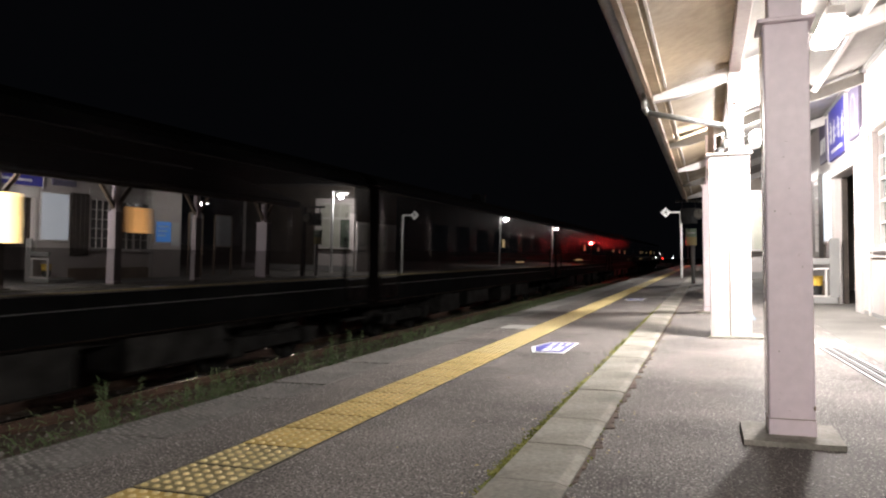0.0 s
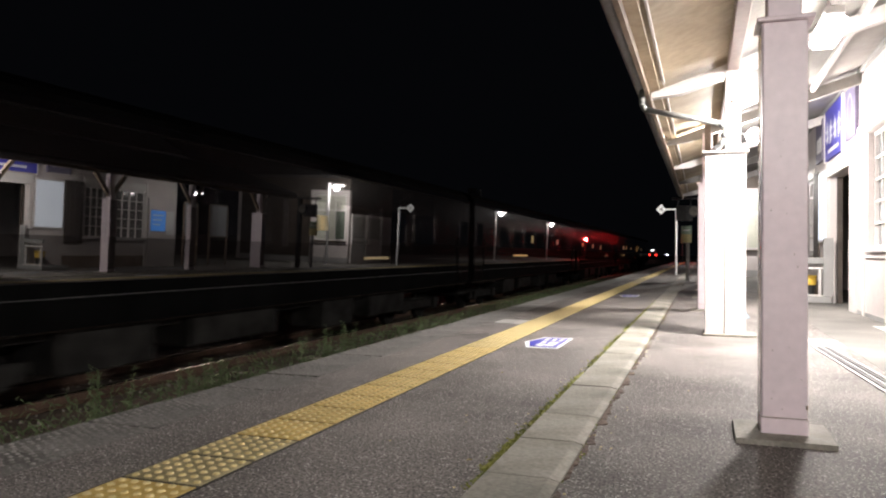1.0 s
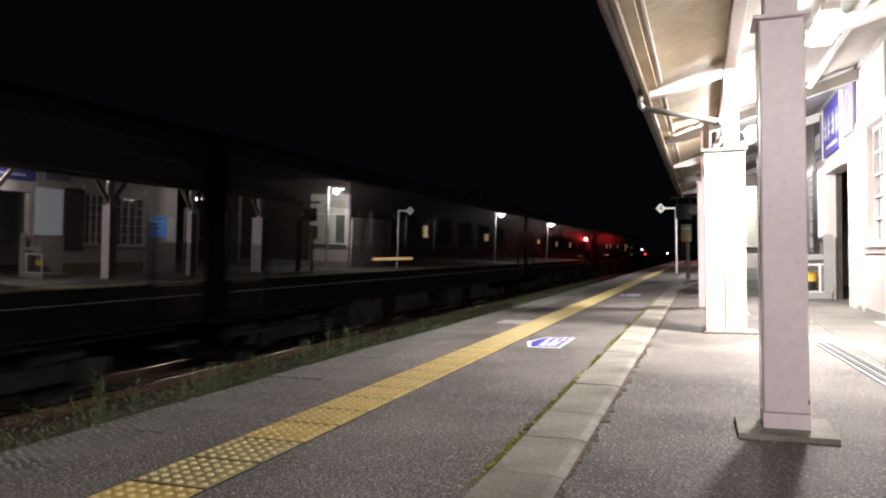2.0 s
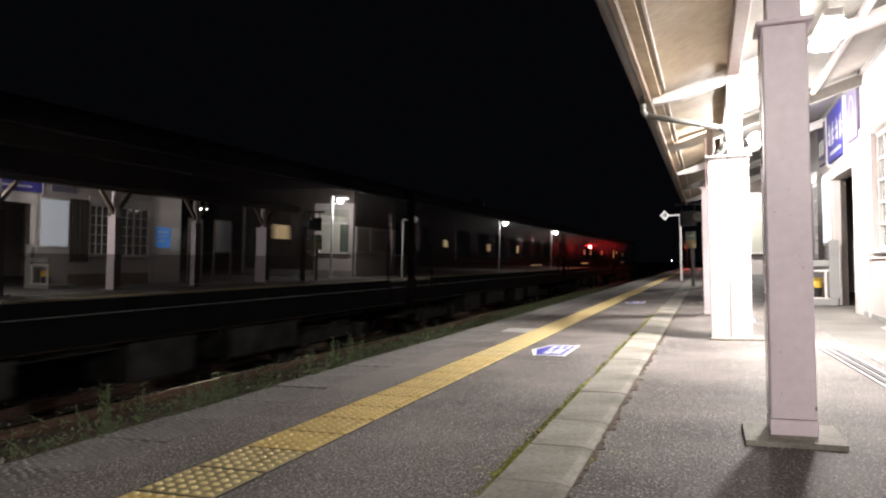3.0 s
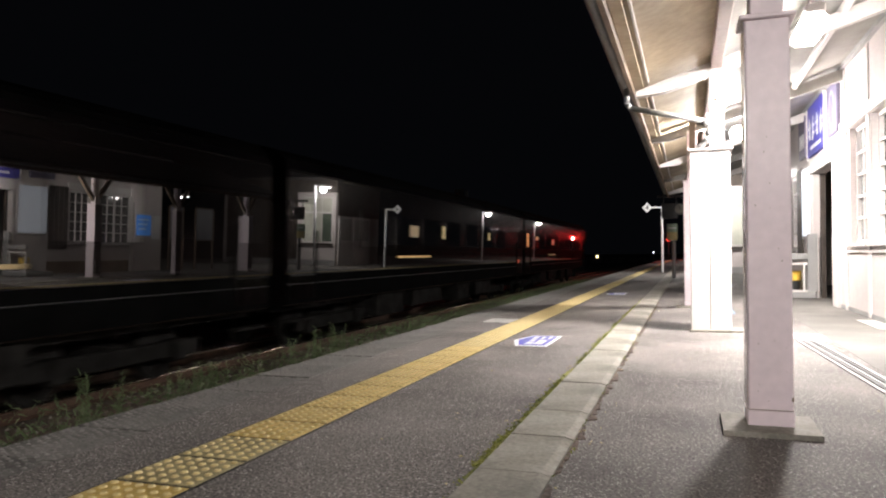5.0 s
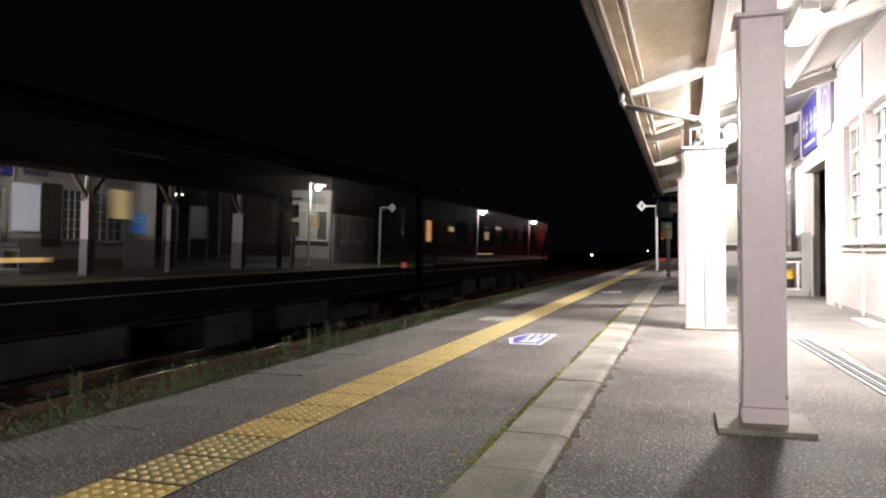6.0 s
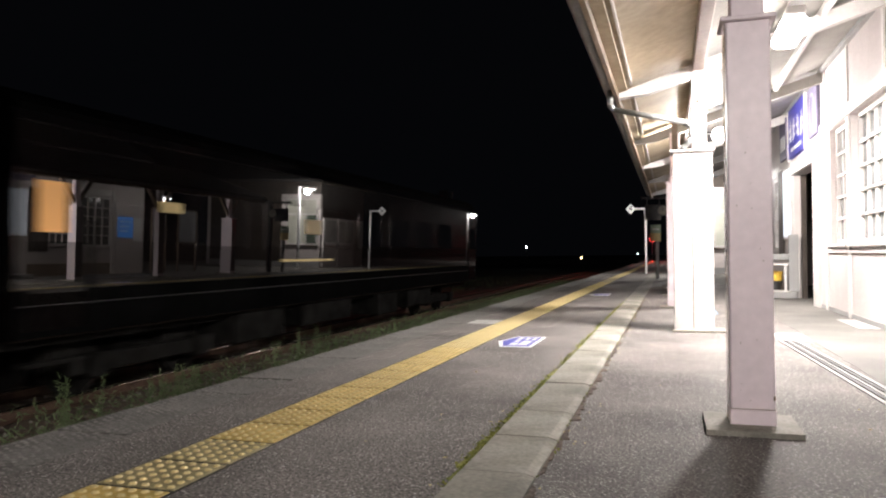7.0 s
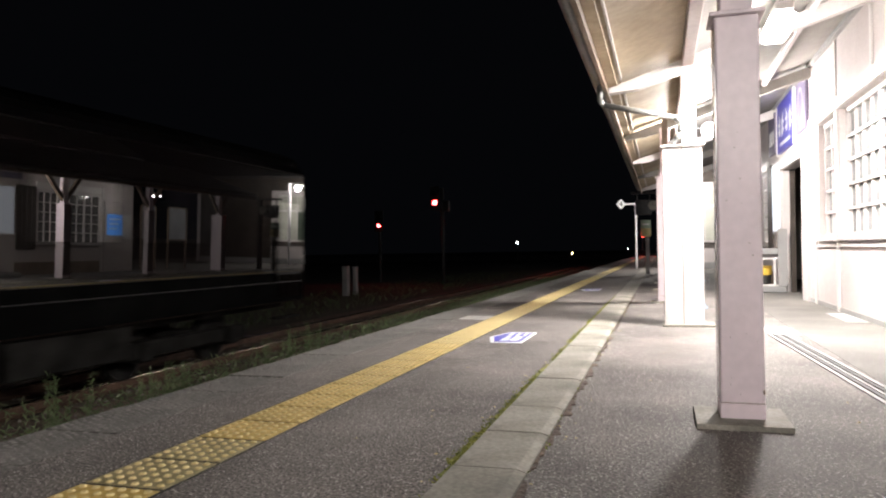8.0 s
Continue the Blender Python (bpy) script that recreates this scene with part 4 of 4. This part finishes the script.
def beyond():
    signal(-13.36, 43.5, 3.78, 0.16, "tall railway signal showing red beyond the track", 0.45)
    signal(-18.05, 46.0, 2.55, 0.12, "lower railway signal showing red beyond the track")
    for x, y, w, h in ((-14.08, 31.5, 0.13, 1.34), (-13.90, 32.2, 0.08, 1.30)):
        c = thing("trackside_cabinet", "pale upright trackside cabinet", "cabinet", group="cabinets by the track", at=(x, y, GROUND))
        part("body", boxes((-w, w, -0.15, 0.15, 0.0, h), bevel=0.02), GREYPAINT, c)
        part("lid", boxes((-w - 0.02, w + 0.02, -0.17, 0.17, h, h + 0.04), bevel=0.01), GREYPAINT, c)
    for x, y, z, r, m, label in ((-19.0, 100.0, 1.85, 0.15, WHITEDOT, "small white lamp far down the line"), (-20.2, 175.0, -0.06, 0.26, WARMDOT, "small warm lamp far down the line"), (-5.1, 120.0, 0.75, 0.09, WHITEDOT, "small white lamp at the line's far end")):
        f = thing("distant_lamp", label, "lamp", group="distant lamps", at=(x, y, z))
        bm = bmesh.new()
        bmesh.ops.create_icosphere(bm, subdivisions=2, radius=r)
        part("bulb", bm, m, f)
        part("pole", rods(((0, 0.2, GROUND - z), (0, 0.2, 0)), r=0.08), DARKSTEEL, f)
    r = thing("red_platform_lamp", "red warning lamp on a dark post far along the platform", "signal", at=(-1.74, 74.0, 0.1))
    part("post", rods(((0, 0.1, GROUND - 0.2), (0, 0.1, 2.3)), r=0.06), DARKSTEEL, r)
    bm = bmesh.new()
    rod(bm, (0, -0.03, 1.95), (0, 0.018, 1.95), 0.11, seg=24)
    part("lens", bm, REDFAR, r, "glowing red lens")
    bm = bmesh.new()
    n = 20
    up = [(0.26 * math.cos(-0.5 + (math.pi + 1.0) * i / n), 1.95 + 0.26 * math.sin(-0.5 + (math.pi + 1.0) * i / n)) for i in range(n + 1)]
    prism(bm, up + [(u * 0.93, 1.95 + (v - 1.95) * 0.93) for u, v in up[::-1]], "y", -0.45, 0.018)
    part("hood", bm, BLACKP, r, "black hood round the lens")
    part("back_box", boxes((-0.16, 0.16, 0.02, 0.22, 1.7, 2.2), bevel=0.02), BLACKP, r)


ROAD_Z = -0.32


def far_road():
    bm = bmesh.new()
    prism(bm, [(147, GROUND - 0.1), (149, ROAD_Z), (164, ROAD_Z), (166, GROUND - 0.1)], "x", -260, 40)
    solid("far_road", bm, ASPHALT, "dark raised road crossing beyond the station", "road", kind="structure")


def distant_van():
    v = thing("distant_van", "small dark van with red tail lamps on the far road", "van")
    bm = bmesh.new()
    prism(bm, [(-1.9, 0.35), (1.9, 0.35), (1.95, 1.0), (1.35, 1.15), (0.9, 1.85), (-1.85, 1.9), (-1.95, 1.0)], "x", -0.8, 0.8)
    part("body", bm, DARKSTEEL, v, "dark van body")
    for x in (-0.82, 0.82):
        for y in (-1.2, 1.2):
            part("wheel", rods(((x - 0.08, y, 0.32), (x + 0.08, y, 0.32)), r=0.32, seg=18), BLACKP, v)
    for x in (-0.62, 0.62):
        part("tail_lamp", boxes((x - 0.16, x + 0.16, -2.02, -1.955, 0.85, 1.10), bevel=0.01), REDTAIL, v, "glowing red tail lamp")
    part("plate_lamp", boxes((-0.2, 0.2, -1.99, -1.93, 1.86, 1.94)), WHITEDOT, v, "small white lamp on the roof edge")
    return v


# ---- plants ----
def leaf_faces(verts, faces, p, d, length, width, rng):
    """A pointed leaf of two folded halves."""
    d = Vector(d).normalized()
    side = d.cross(Vector((0, 0, 1)))
    side = side.normalized() if side.length > 0.01 else Vector((1, 0, 0))
    p = Vector(p)
    mid, tip = p + d * length * 0.5, p + d * length - Vector((0, 0, length * 0.25))
    k = len(verts)
    verts += [tuple(p), tuple(mid + side * width + Vector((0, 0, 0.2 * width))), tuple(tip), tuple(mid - side * width + Vector((0, 0, 0.2 * width)))]
    faces += [(k, k + 1, k + 2), (k, k + 2, k + 3)]


def weed(x, y, top, stems, seed):
    rng = random.Random(seed)
    sv, sf, lv, lf = [], [], [], []
    for _ in range(stems):
        bx, by = x + rng.gauss(0, 0.05), y + rng.gauss(0, 0.07)
        h = (top - GROUND) * rng.uniform(0.88, 1.0)
        lean = (rng.gauss(0, 0.03), rng.gauss(0, 0.05))
        for a in range(3):
            k = len(sv)
            ang = a * 2.1
            sv += [(bx + 0.004 * math.cos(ang), by + 0.004 * math.sin(ang), GROUND), (bx + 0.004 * math.cos(ang + 2.1), by + 0.004 * math.sin(ang + 2.1), GROUND), (bx + lean[0], by + lean[1], GROUND + h)]
            sf.append((k, k + 1, k + 2))
        for q in range(72):
            f = 0.74 + 0.26 * q / 71
            a = rng.uniform(0, 6.283)
            d = (math.cos(a), math.sin(a), rng.uniform(0.5, 2.2))
            n = rng.uniform(0.03, 0.075) * (1.3 - 0.75 * f)
            leaf_faces(lv, lf, (bx + lean[0] * f, by + lean[1] * f, GROUND + h * f), d, n, n * 0.09, rng)
    t = thing("weed", "tall green weed growing beside the platform edge", "weed", group="weeds at the platform edge")
    for name, v, f in (("stem", sv, sf), ("leaves", lv, lf)):
        me = bpy.data.meshes.new(name)
        me.from_pydata(v, [], f)
        me.materials.append(LEAF)
        ob = new(name, me)
        ob.parent = t


def plants():
    for k, (y, top, stems) in enumerate(((2.72, 0.20, 7), (2.85, 0.06, 5), (3.25, 0.06, 6), (3.45, 0.10, 8), (3.62, 0.11, 9), (3.80, 0.07, 8), (4.05, 0.05, 7), (4.3, 0.03, 6), (4.95, 0.20, 8), (5.05, 0.10, 6), (5.5, 0.19, 7), (5.65, 0.06, 6), (6.4, 0.09, 5), (7.2, 0.10, 4), (9.0, 0.08, 4))):
        weed(-2.70 - 0.02 * (k % 3), y, top, stems, 20 + k)
    rng = random.Random(9)
    verts, faces = [], []
    for _ in range(15000):
        y = -2.5 + 24 * rng.random() ** 1.3
        d = rng.uniform(0.04, 0.55)
        x = EDGE_X - d
        top = 0.03 - 0.12 * d + rng.gauss(0, 0.035)
        a = rng.uniform(0, 6.283)
        leaf_faces(verts, faces, (x, y, top - rng.uniform(0, 0.25)), (math.cos(a), math.sin(a), rng.uniform(0.4, 2.2)), rng.uniform(0.025, 0.07), rng.uniform(0.002, 0.0045), rng)
    for _ in range(1800):
        y = 14 + 50 * rng.random() ** 1.4
        x = rng.uniform(-16, -10.2)
        leaf_faces(verts, faces, (x, y, GROUND), (rng.gauss(0, 0.4), rng.gauss(0, 0.4), 1), rng.uniform(0.15, 0.45), 0.012, rng)
    me = bpy.data.meshes.new("low_grass")
    me.from_pydata(verts, [], faces)
    me.materials.append(LEAF)
    tagged(new("low_grass", me), "low green grass and creepers along the track", "grass", kind="stuff")
    verts, faces = [], []
    for _ in range(2600):
        y = 1.2 + 9 * rng.random() ** 1.3
        if math.sin(y * 2.3) + math.sin(y * 5.1 + 1) < -0.3 and rng.random() < 0.8:
            continue
        left = rng.random() < 0.94
        x = KERB_X0 - abs(rng.gauss(0, 0.016)) if left else KERB_X1 + 0.03 + abs(rng.gauss(0, 0.010))
        a = rng.uniform(0, 6.283)
        leaf_faces(verts, faces, (x, y, 0.0), (math.cos(a), math.sin(a), 1.1), rng.uniform(0.008, 0.022), 0.005, rng)
    me = bpy.data.meshes.new("moss")
    me.from_pydata(verts, [], faces)
    me.materials.append(MOSS)
    tagged(new("moss", me), "yellow-green moss along the kerb joint", "moss", kind="stuff")
    rng = random.Random(12)
    verts, faces = [], []
    for _ in range(170):
        y = 1.5 + 11 * rng.random()
        x = rng.choice((KERB_X0 - abs(rng.gauss(0.02, 0.05)), KERB_X1 + 0.04 + abs(rng.gauss(0, 0.05)), rng.uniform(-1.4, 1.0)))
        a = rng.uniform(0, 6.283)
        leaf_faces(verts, faces, (x, y, 0.004), (math.cos(a), math.sin(a), 0.25), rng.uniform(0.008, 0.022), rng.uniform(0.003, 0.006), rng)
    me = bpy.data.meshes.new("litter")
    me.from_pydata(verts, [], faces)
    me.materials.append(STUD)
    tagged(new("litter", me), "dry leaf bits and grit on the platform", "litter", kind="stuff")
    rng = random.Random(3)
    bm = bmesh.new()
    dirt = bmesh.new()
    y = 1.0
    while y < 12:
        n = rng.uniform(0.05, 0.16)
        if rng.random() < 0.75:
            w = rng.uniform(0.008, 0.03)
            prism(bm, [(KERB_X0 - w, y), (KERB_X0 - 0.002, y - n * 0.3), (KERB_X0 - 0.002, y + n), (KERB_X0 - w * 0.6, y + n * 0.8)], "z", -0.002, rng.uniform(0.003, 0.007))
        if rng.random() < 0.8:
            w = rng.uniform(0.008, 0.045)
            prism(dirt, [(KERB_X1 + 0.03 + w, y), (KERB_X1 + 0.032, y - n * 0.3), (KERB_X1 + 0.032, y + n), (KERB_X1 + 0.03 + w * 0.6, y + n * 0.8)], "z", -0.002, rng.uniform(0.002, 0.005))
        y += n
    solid("kerb_dirt", dirt, BALLAST, "dark dirt gathered along the kerb", "dirt", kind="stuff")
    solid("moss_bed", bm, MOSS, "low moss cushions in the kerb joint", "moss", kind="stuff")


# ---- the passing train ----
COACHES = 6
PITCH = 19.0
SPEED = 12.0
TAIL_END = 12.32       # the tail's place along the track when the clip ends
HALF = 9.25            # half of a coach body
LEAN = 1.15            # cant of the track towards the platform


def coach():
    """One dark passenger coach; its foot is the rail level at its middle."""
    c = thing("passenger_coach", "dark glossy passenger coach with unlit windows", "train coach", group="coaches of the train")
    bm = bmesh.new()
    prism(bm, [(-1.40, 0.90), (1.40, 0.90), (1.45, 1.0), (1.45, 3.22), (1.40, 3.32), (-1.40, 3.32), (-1.45, 3.22), (-1.45, 1.0)], "y", -HALF, HALF)
    part("body", bm, CARPAINT, c, "dark glossy painted body")
    bm = bmesh.new()
    arc = [(1.40 * math.cos(a), 3.322 + 0.40 * math.sin(a)) for a in [math.pi * i / 14 for i in range(15)]]
    prism(bm, arc, "y", -9.2, 9.2)
    part("roof", bm, CARROOF, c, "dull dark rounded roof")
    for s in (-1, 1):
        def side(x0, x1, *r):
            a, b = sorted((s * x0, s * x1))
            return (a, b, *r)
        part("lower_panel", boxes(side(1.40, 1.456, -9.24, 9.24, 0.93, 1.43)), CARROOF, c, "dull dark lower side panel")
        part("rain_strip", boxes(side(1.45, 1.475, -9.2, 9.2, 3.19, 3.21)), CARFRAME, c)
        part("sill_rail", boxes(side(1.456, 1.466, -9.2, 9.2, 1.262, 1.272)), DARKSTEEL, c, "thin bright side moulding")
        for k in range(7):
            y = -5.61 + 1.87 * k
            w = part("window_frame", boxes(side(1.45, 1.462, y - 0.70, y + 0.70, 1.87, 1.90), side(1.45, 1.462, y - 0.70, y + 0.70, 2.66, 2.70), side(1.45, 1.462, y - 0.70, y - 0.66, 1.90, 2.66), side(1.45, 1.462, y + 0.66, y + 0.70, 1.90, 2.66)), CARPAINT, c)
            part("pane", boxes(side(1.45, 1.456, y - 0.66, y + 0.66, 1.93, 2.66)), CARGLASS, w)
        for y in (-8.72, 8.72):
            d = part("door", boxes(side(1.45, 1.459, y - 0.42, y + 0.42, 1.0, 2.82), bevel=0.002), CARPAINT, c, "folding coach door")
            part("pane", boxes(side(1.459, 1.463, y - 0.34, y + 0.34, 1.95, 2.66)), CARGLASS, d)
            part("grab_rail", rods(((s * 1.47, y * 0.943, 1.25), (s * 1.47, y * 0.943, 2.2)), r=0.015, seg=8), CARFRAME, c)
            part("step", boxes(side(1.30, 1.47, y - 0.4, y + 0.4, 0.62, 0.66)), UNDER, c)
        for y, n, h in ((-4.2, 1.5, 0.5), (-1.7, 2.2, 0.42), (1.6, 1.2, 0.52), (3.9, 1.9, 0.46)):
            part("equipment_box", boxes(side(0.55, 1.28, y - n / 2, y + n / 2, 0.88 - h, 0.88), bevel=0.03), UNDER, c, "grey underfloor box")
    part("underframe", boxes((-1.1, 1.1, -9.1, 9.1, 0.78, 0.895)), UNDER, c)
    for y in (-9.5, 9.5):
        part("gangway", boxes((-0.5, 0.5, min(y, y * 0.974), max(y, y * 0.974), 1.0, 2.95)), BLACKP, c, "black rubber gangway")
    for y in (-6.55, 6.55):
        b = part("bogie", boxes((-1.0, -0.86, -1.5, 1.5, 0.34, 0.56), (0.86, 1.0, -1.5, 1.5, 0.34, 0.56), (-0.86, 0.86, -0.2, 0.2, 0.36, 0.60), bevel=0.02), UNDER, c, "grey bogie frame")
        b.location = (0, y, 0)
        for sx in (-1, 1):
            for yy in (-1.05, 1.05):
                part("axle_box", boxes(tuple(sorted((sx * 0.80, sx * 1.06))) + (yy - 0.16, yy + 0.16, 0.28, 0.58), bevel=0.03), UNDER, b)
        for yy in (-1.05, 1.05):
            bm = bmesh.new()
            rod(bm, (-0.8, 0, 0), (0.8, 0, 0), 0.07)
            for sx in (-1, 1):
                rod(bm, (sx * 0.49, 0, 0), (sx * 0.62, 0, 0), 0.43, seg=28)
                rod(bm, (sx * 0.62, 0, 0), (sx * 0.64, 0, 0), 0.15, seg=12)
                for a in range(6):
                    u = a * math.pi / 3
                    rod(bm, (sx * 0.62, 0.28 * math.cos(u), 0.28 * math.sin(u)), (sx * 0.628, 0.28 * math.cos(u), 0.28 * math.sin(u)), 0.05, seg=8)
            wset = part("wheelset", bm, UNDER, b, "steel wheels on their axle")
            wset.location = (0, yy, 0.43)
    return c


# lamplit blinds and strips of each coach: place along it, half length, foot and top over the rail, kind
LIT = {0: ((-8.79, 0.19, 2.05, 2.60, "orange"), (-6.82, 0.22, 2.36, 2.50, "amber"), (-2.92, 1.0, 1.68, 1.72, "amber"), (-2.75, 0.3, 2.18, 2.44, "dim")),
       1: ((8.43, 0.14, 1.40, 1.52, "red"), (3.89, 0.12, 2.22, 2.46, "amber"), (-0.97, 0.14, 2.18, 2.52, "amber"), (-3.25, 0.30, 2.18, 2.46, "dim"), (-3.18, 1.15, 1.68, 1.73, "bright")),
       2: ((0.49, 0.11, 2.12, 2.36, "amber"), (-3.2, 0.2, 2.14, 2.36, "dim"), (-7.2, 0.13, 2.2, 2.38, "amber"), (3.6, 1.0, 1.64, 1.69, "dim")),
       3: ((4.0, 0.22, 2.2, 2.42, "dim"), (-1.35, 0.13, 2.2, 2.48, "amber"), (-3.3, 1.1, 1.67, 1.73, "bright")),
       4: ((0.50, 0.13, 2.16, 2.42, "amber"), (2.85, 0.6, 1.63, 1.69, "dim")),
       5: ((2.9, 0.16, 2.12, 2.42, "orange"), (1.08, 0.17, 1.97, 2.46, "window"))}
LIT_LOOK = {"orange": (ORANGE, "lamplit orange blind"), "amber": (AMBER, "dim amber lamplit blind"), "dim": (DIM, "faint lamplit strip"), "bright": (AMBERSTRIP, "amber lamp strip"), "red": (REDSTEP, "dim red step lamp"), "window": (BRIGHTWIN, "brightly lit cab window")}


def train():
    first = coach()
    made = [first] + [copy_thing(first, pose(0, 0, 0)) for _ in range(COACHES - 1)]
    for k, c in enumerate(made):
        for y, half, z0, z1, hue in LIT.get(k, ()):
            part("lit_window", boxes((1.466, 1.471, y - half, y + half, z0, z1), bevel=0.001), LIT_LOOK[hue][0], c, LIT_LOOK[hue][1])
    return made


def motions():
    walk(VAN, [(0.0, pose(-9.1, 152, ROAD_Z, 0, 0, 6)), (1.5, pose(-10.2, 153, ROAD_Z, 0, 0, 14)), (2.8, pose(-19.5, 156, ROAD_Z, 0, 0, 60)), (4.5, pose(-48, 158, ROAD_Z, 0, 0, 86)), (8.0, pose(-115, 160, ROAD_Z, 0, 0, 88))])
    step = 1.0 / FPS
    spin = math.degrees(SPEED / 0.43)
    for k, c in enumerate(COACH):
        ya = TAIL_END + SPEED * 8.0 - HALF - PITCH * k
        walk(c, [(0.0, pose(TRACK, ya, RAIL, 0, LEAN, 0)), (8.0, pose(TRACK, ya - SPEED * 8.0, RAIL, 0, LEAN, 0))])
        for w in [o for o in c.children_recursive if o.name.startswith("wheelset")]:
            p = w.location.copy()
            walk(w, [(n * step, pose(p.x, p.y, p.z, spin * n * step, 0, 0)) for n in range(241)])


# ---- put the place together ----
ground()
track()
floor_slab = platform()
station_house()
canopy()
downpipe(7.18)
post(3.268, 0.233, 0.400, 0.17, 1.663)
post(7.18, 0.03, 0.376, 0.25, 1.65, True)
for post_y in POSTS[2:]:
    post(post_y, -0.04, {16.1: 0.10, 19.4: 0.32}.get(post_y, 0.18), 0.22, 1.66)
building_fittings()
for lamp_y in LAMP_Y:
    tube_lamp(lamp_y)
globe_lamp()
far_tube()
annex()
yard_boards()
stop_sign()
info_boards()
pole_lamp(0.55, 25.2, 3.05)
pole_lamp(0.4, 49.0, 3.28)
pole_lamp(0.4, 67.0, 3.28)
beyond()
floor_marks()
plants()
COACH = train()
far_road()
VAN = distant_van()
platform_pieces(floor_slab)
motions()
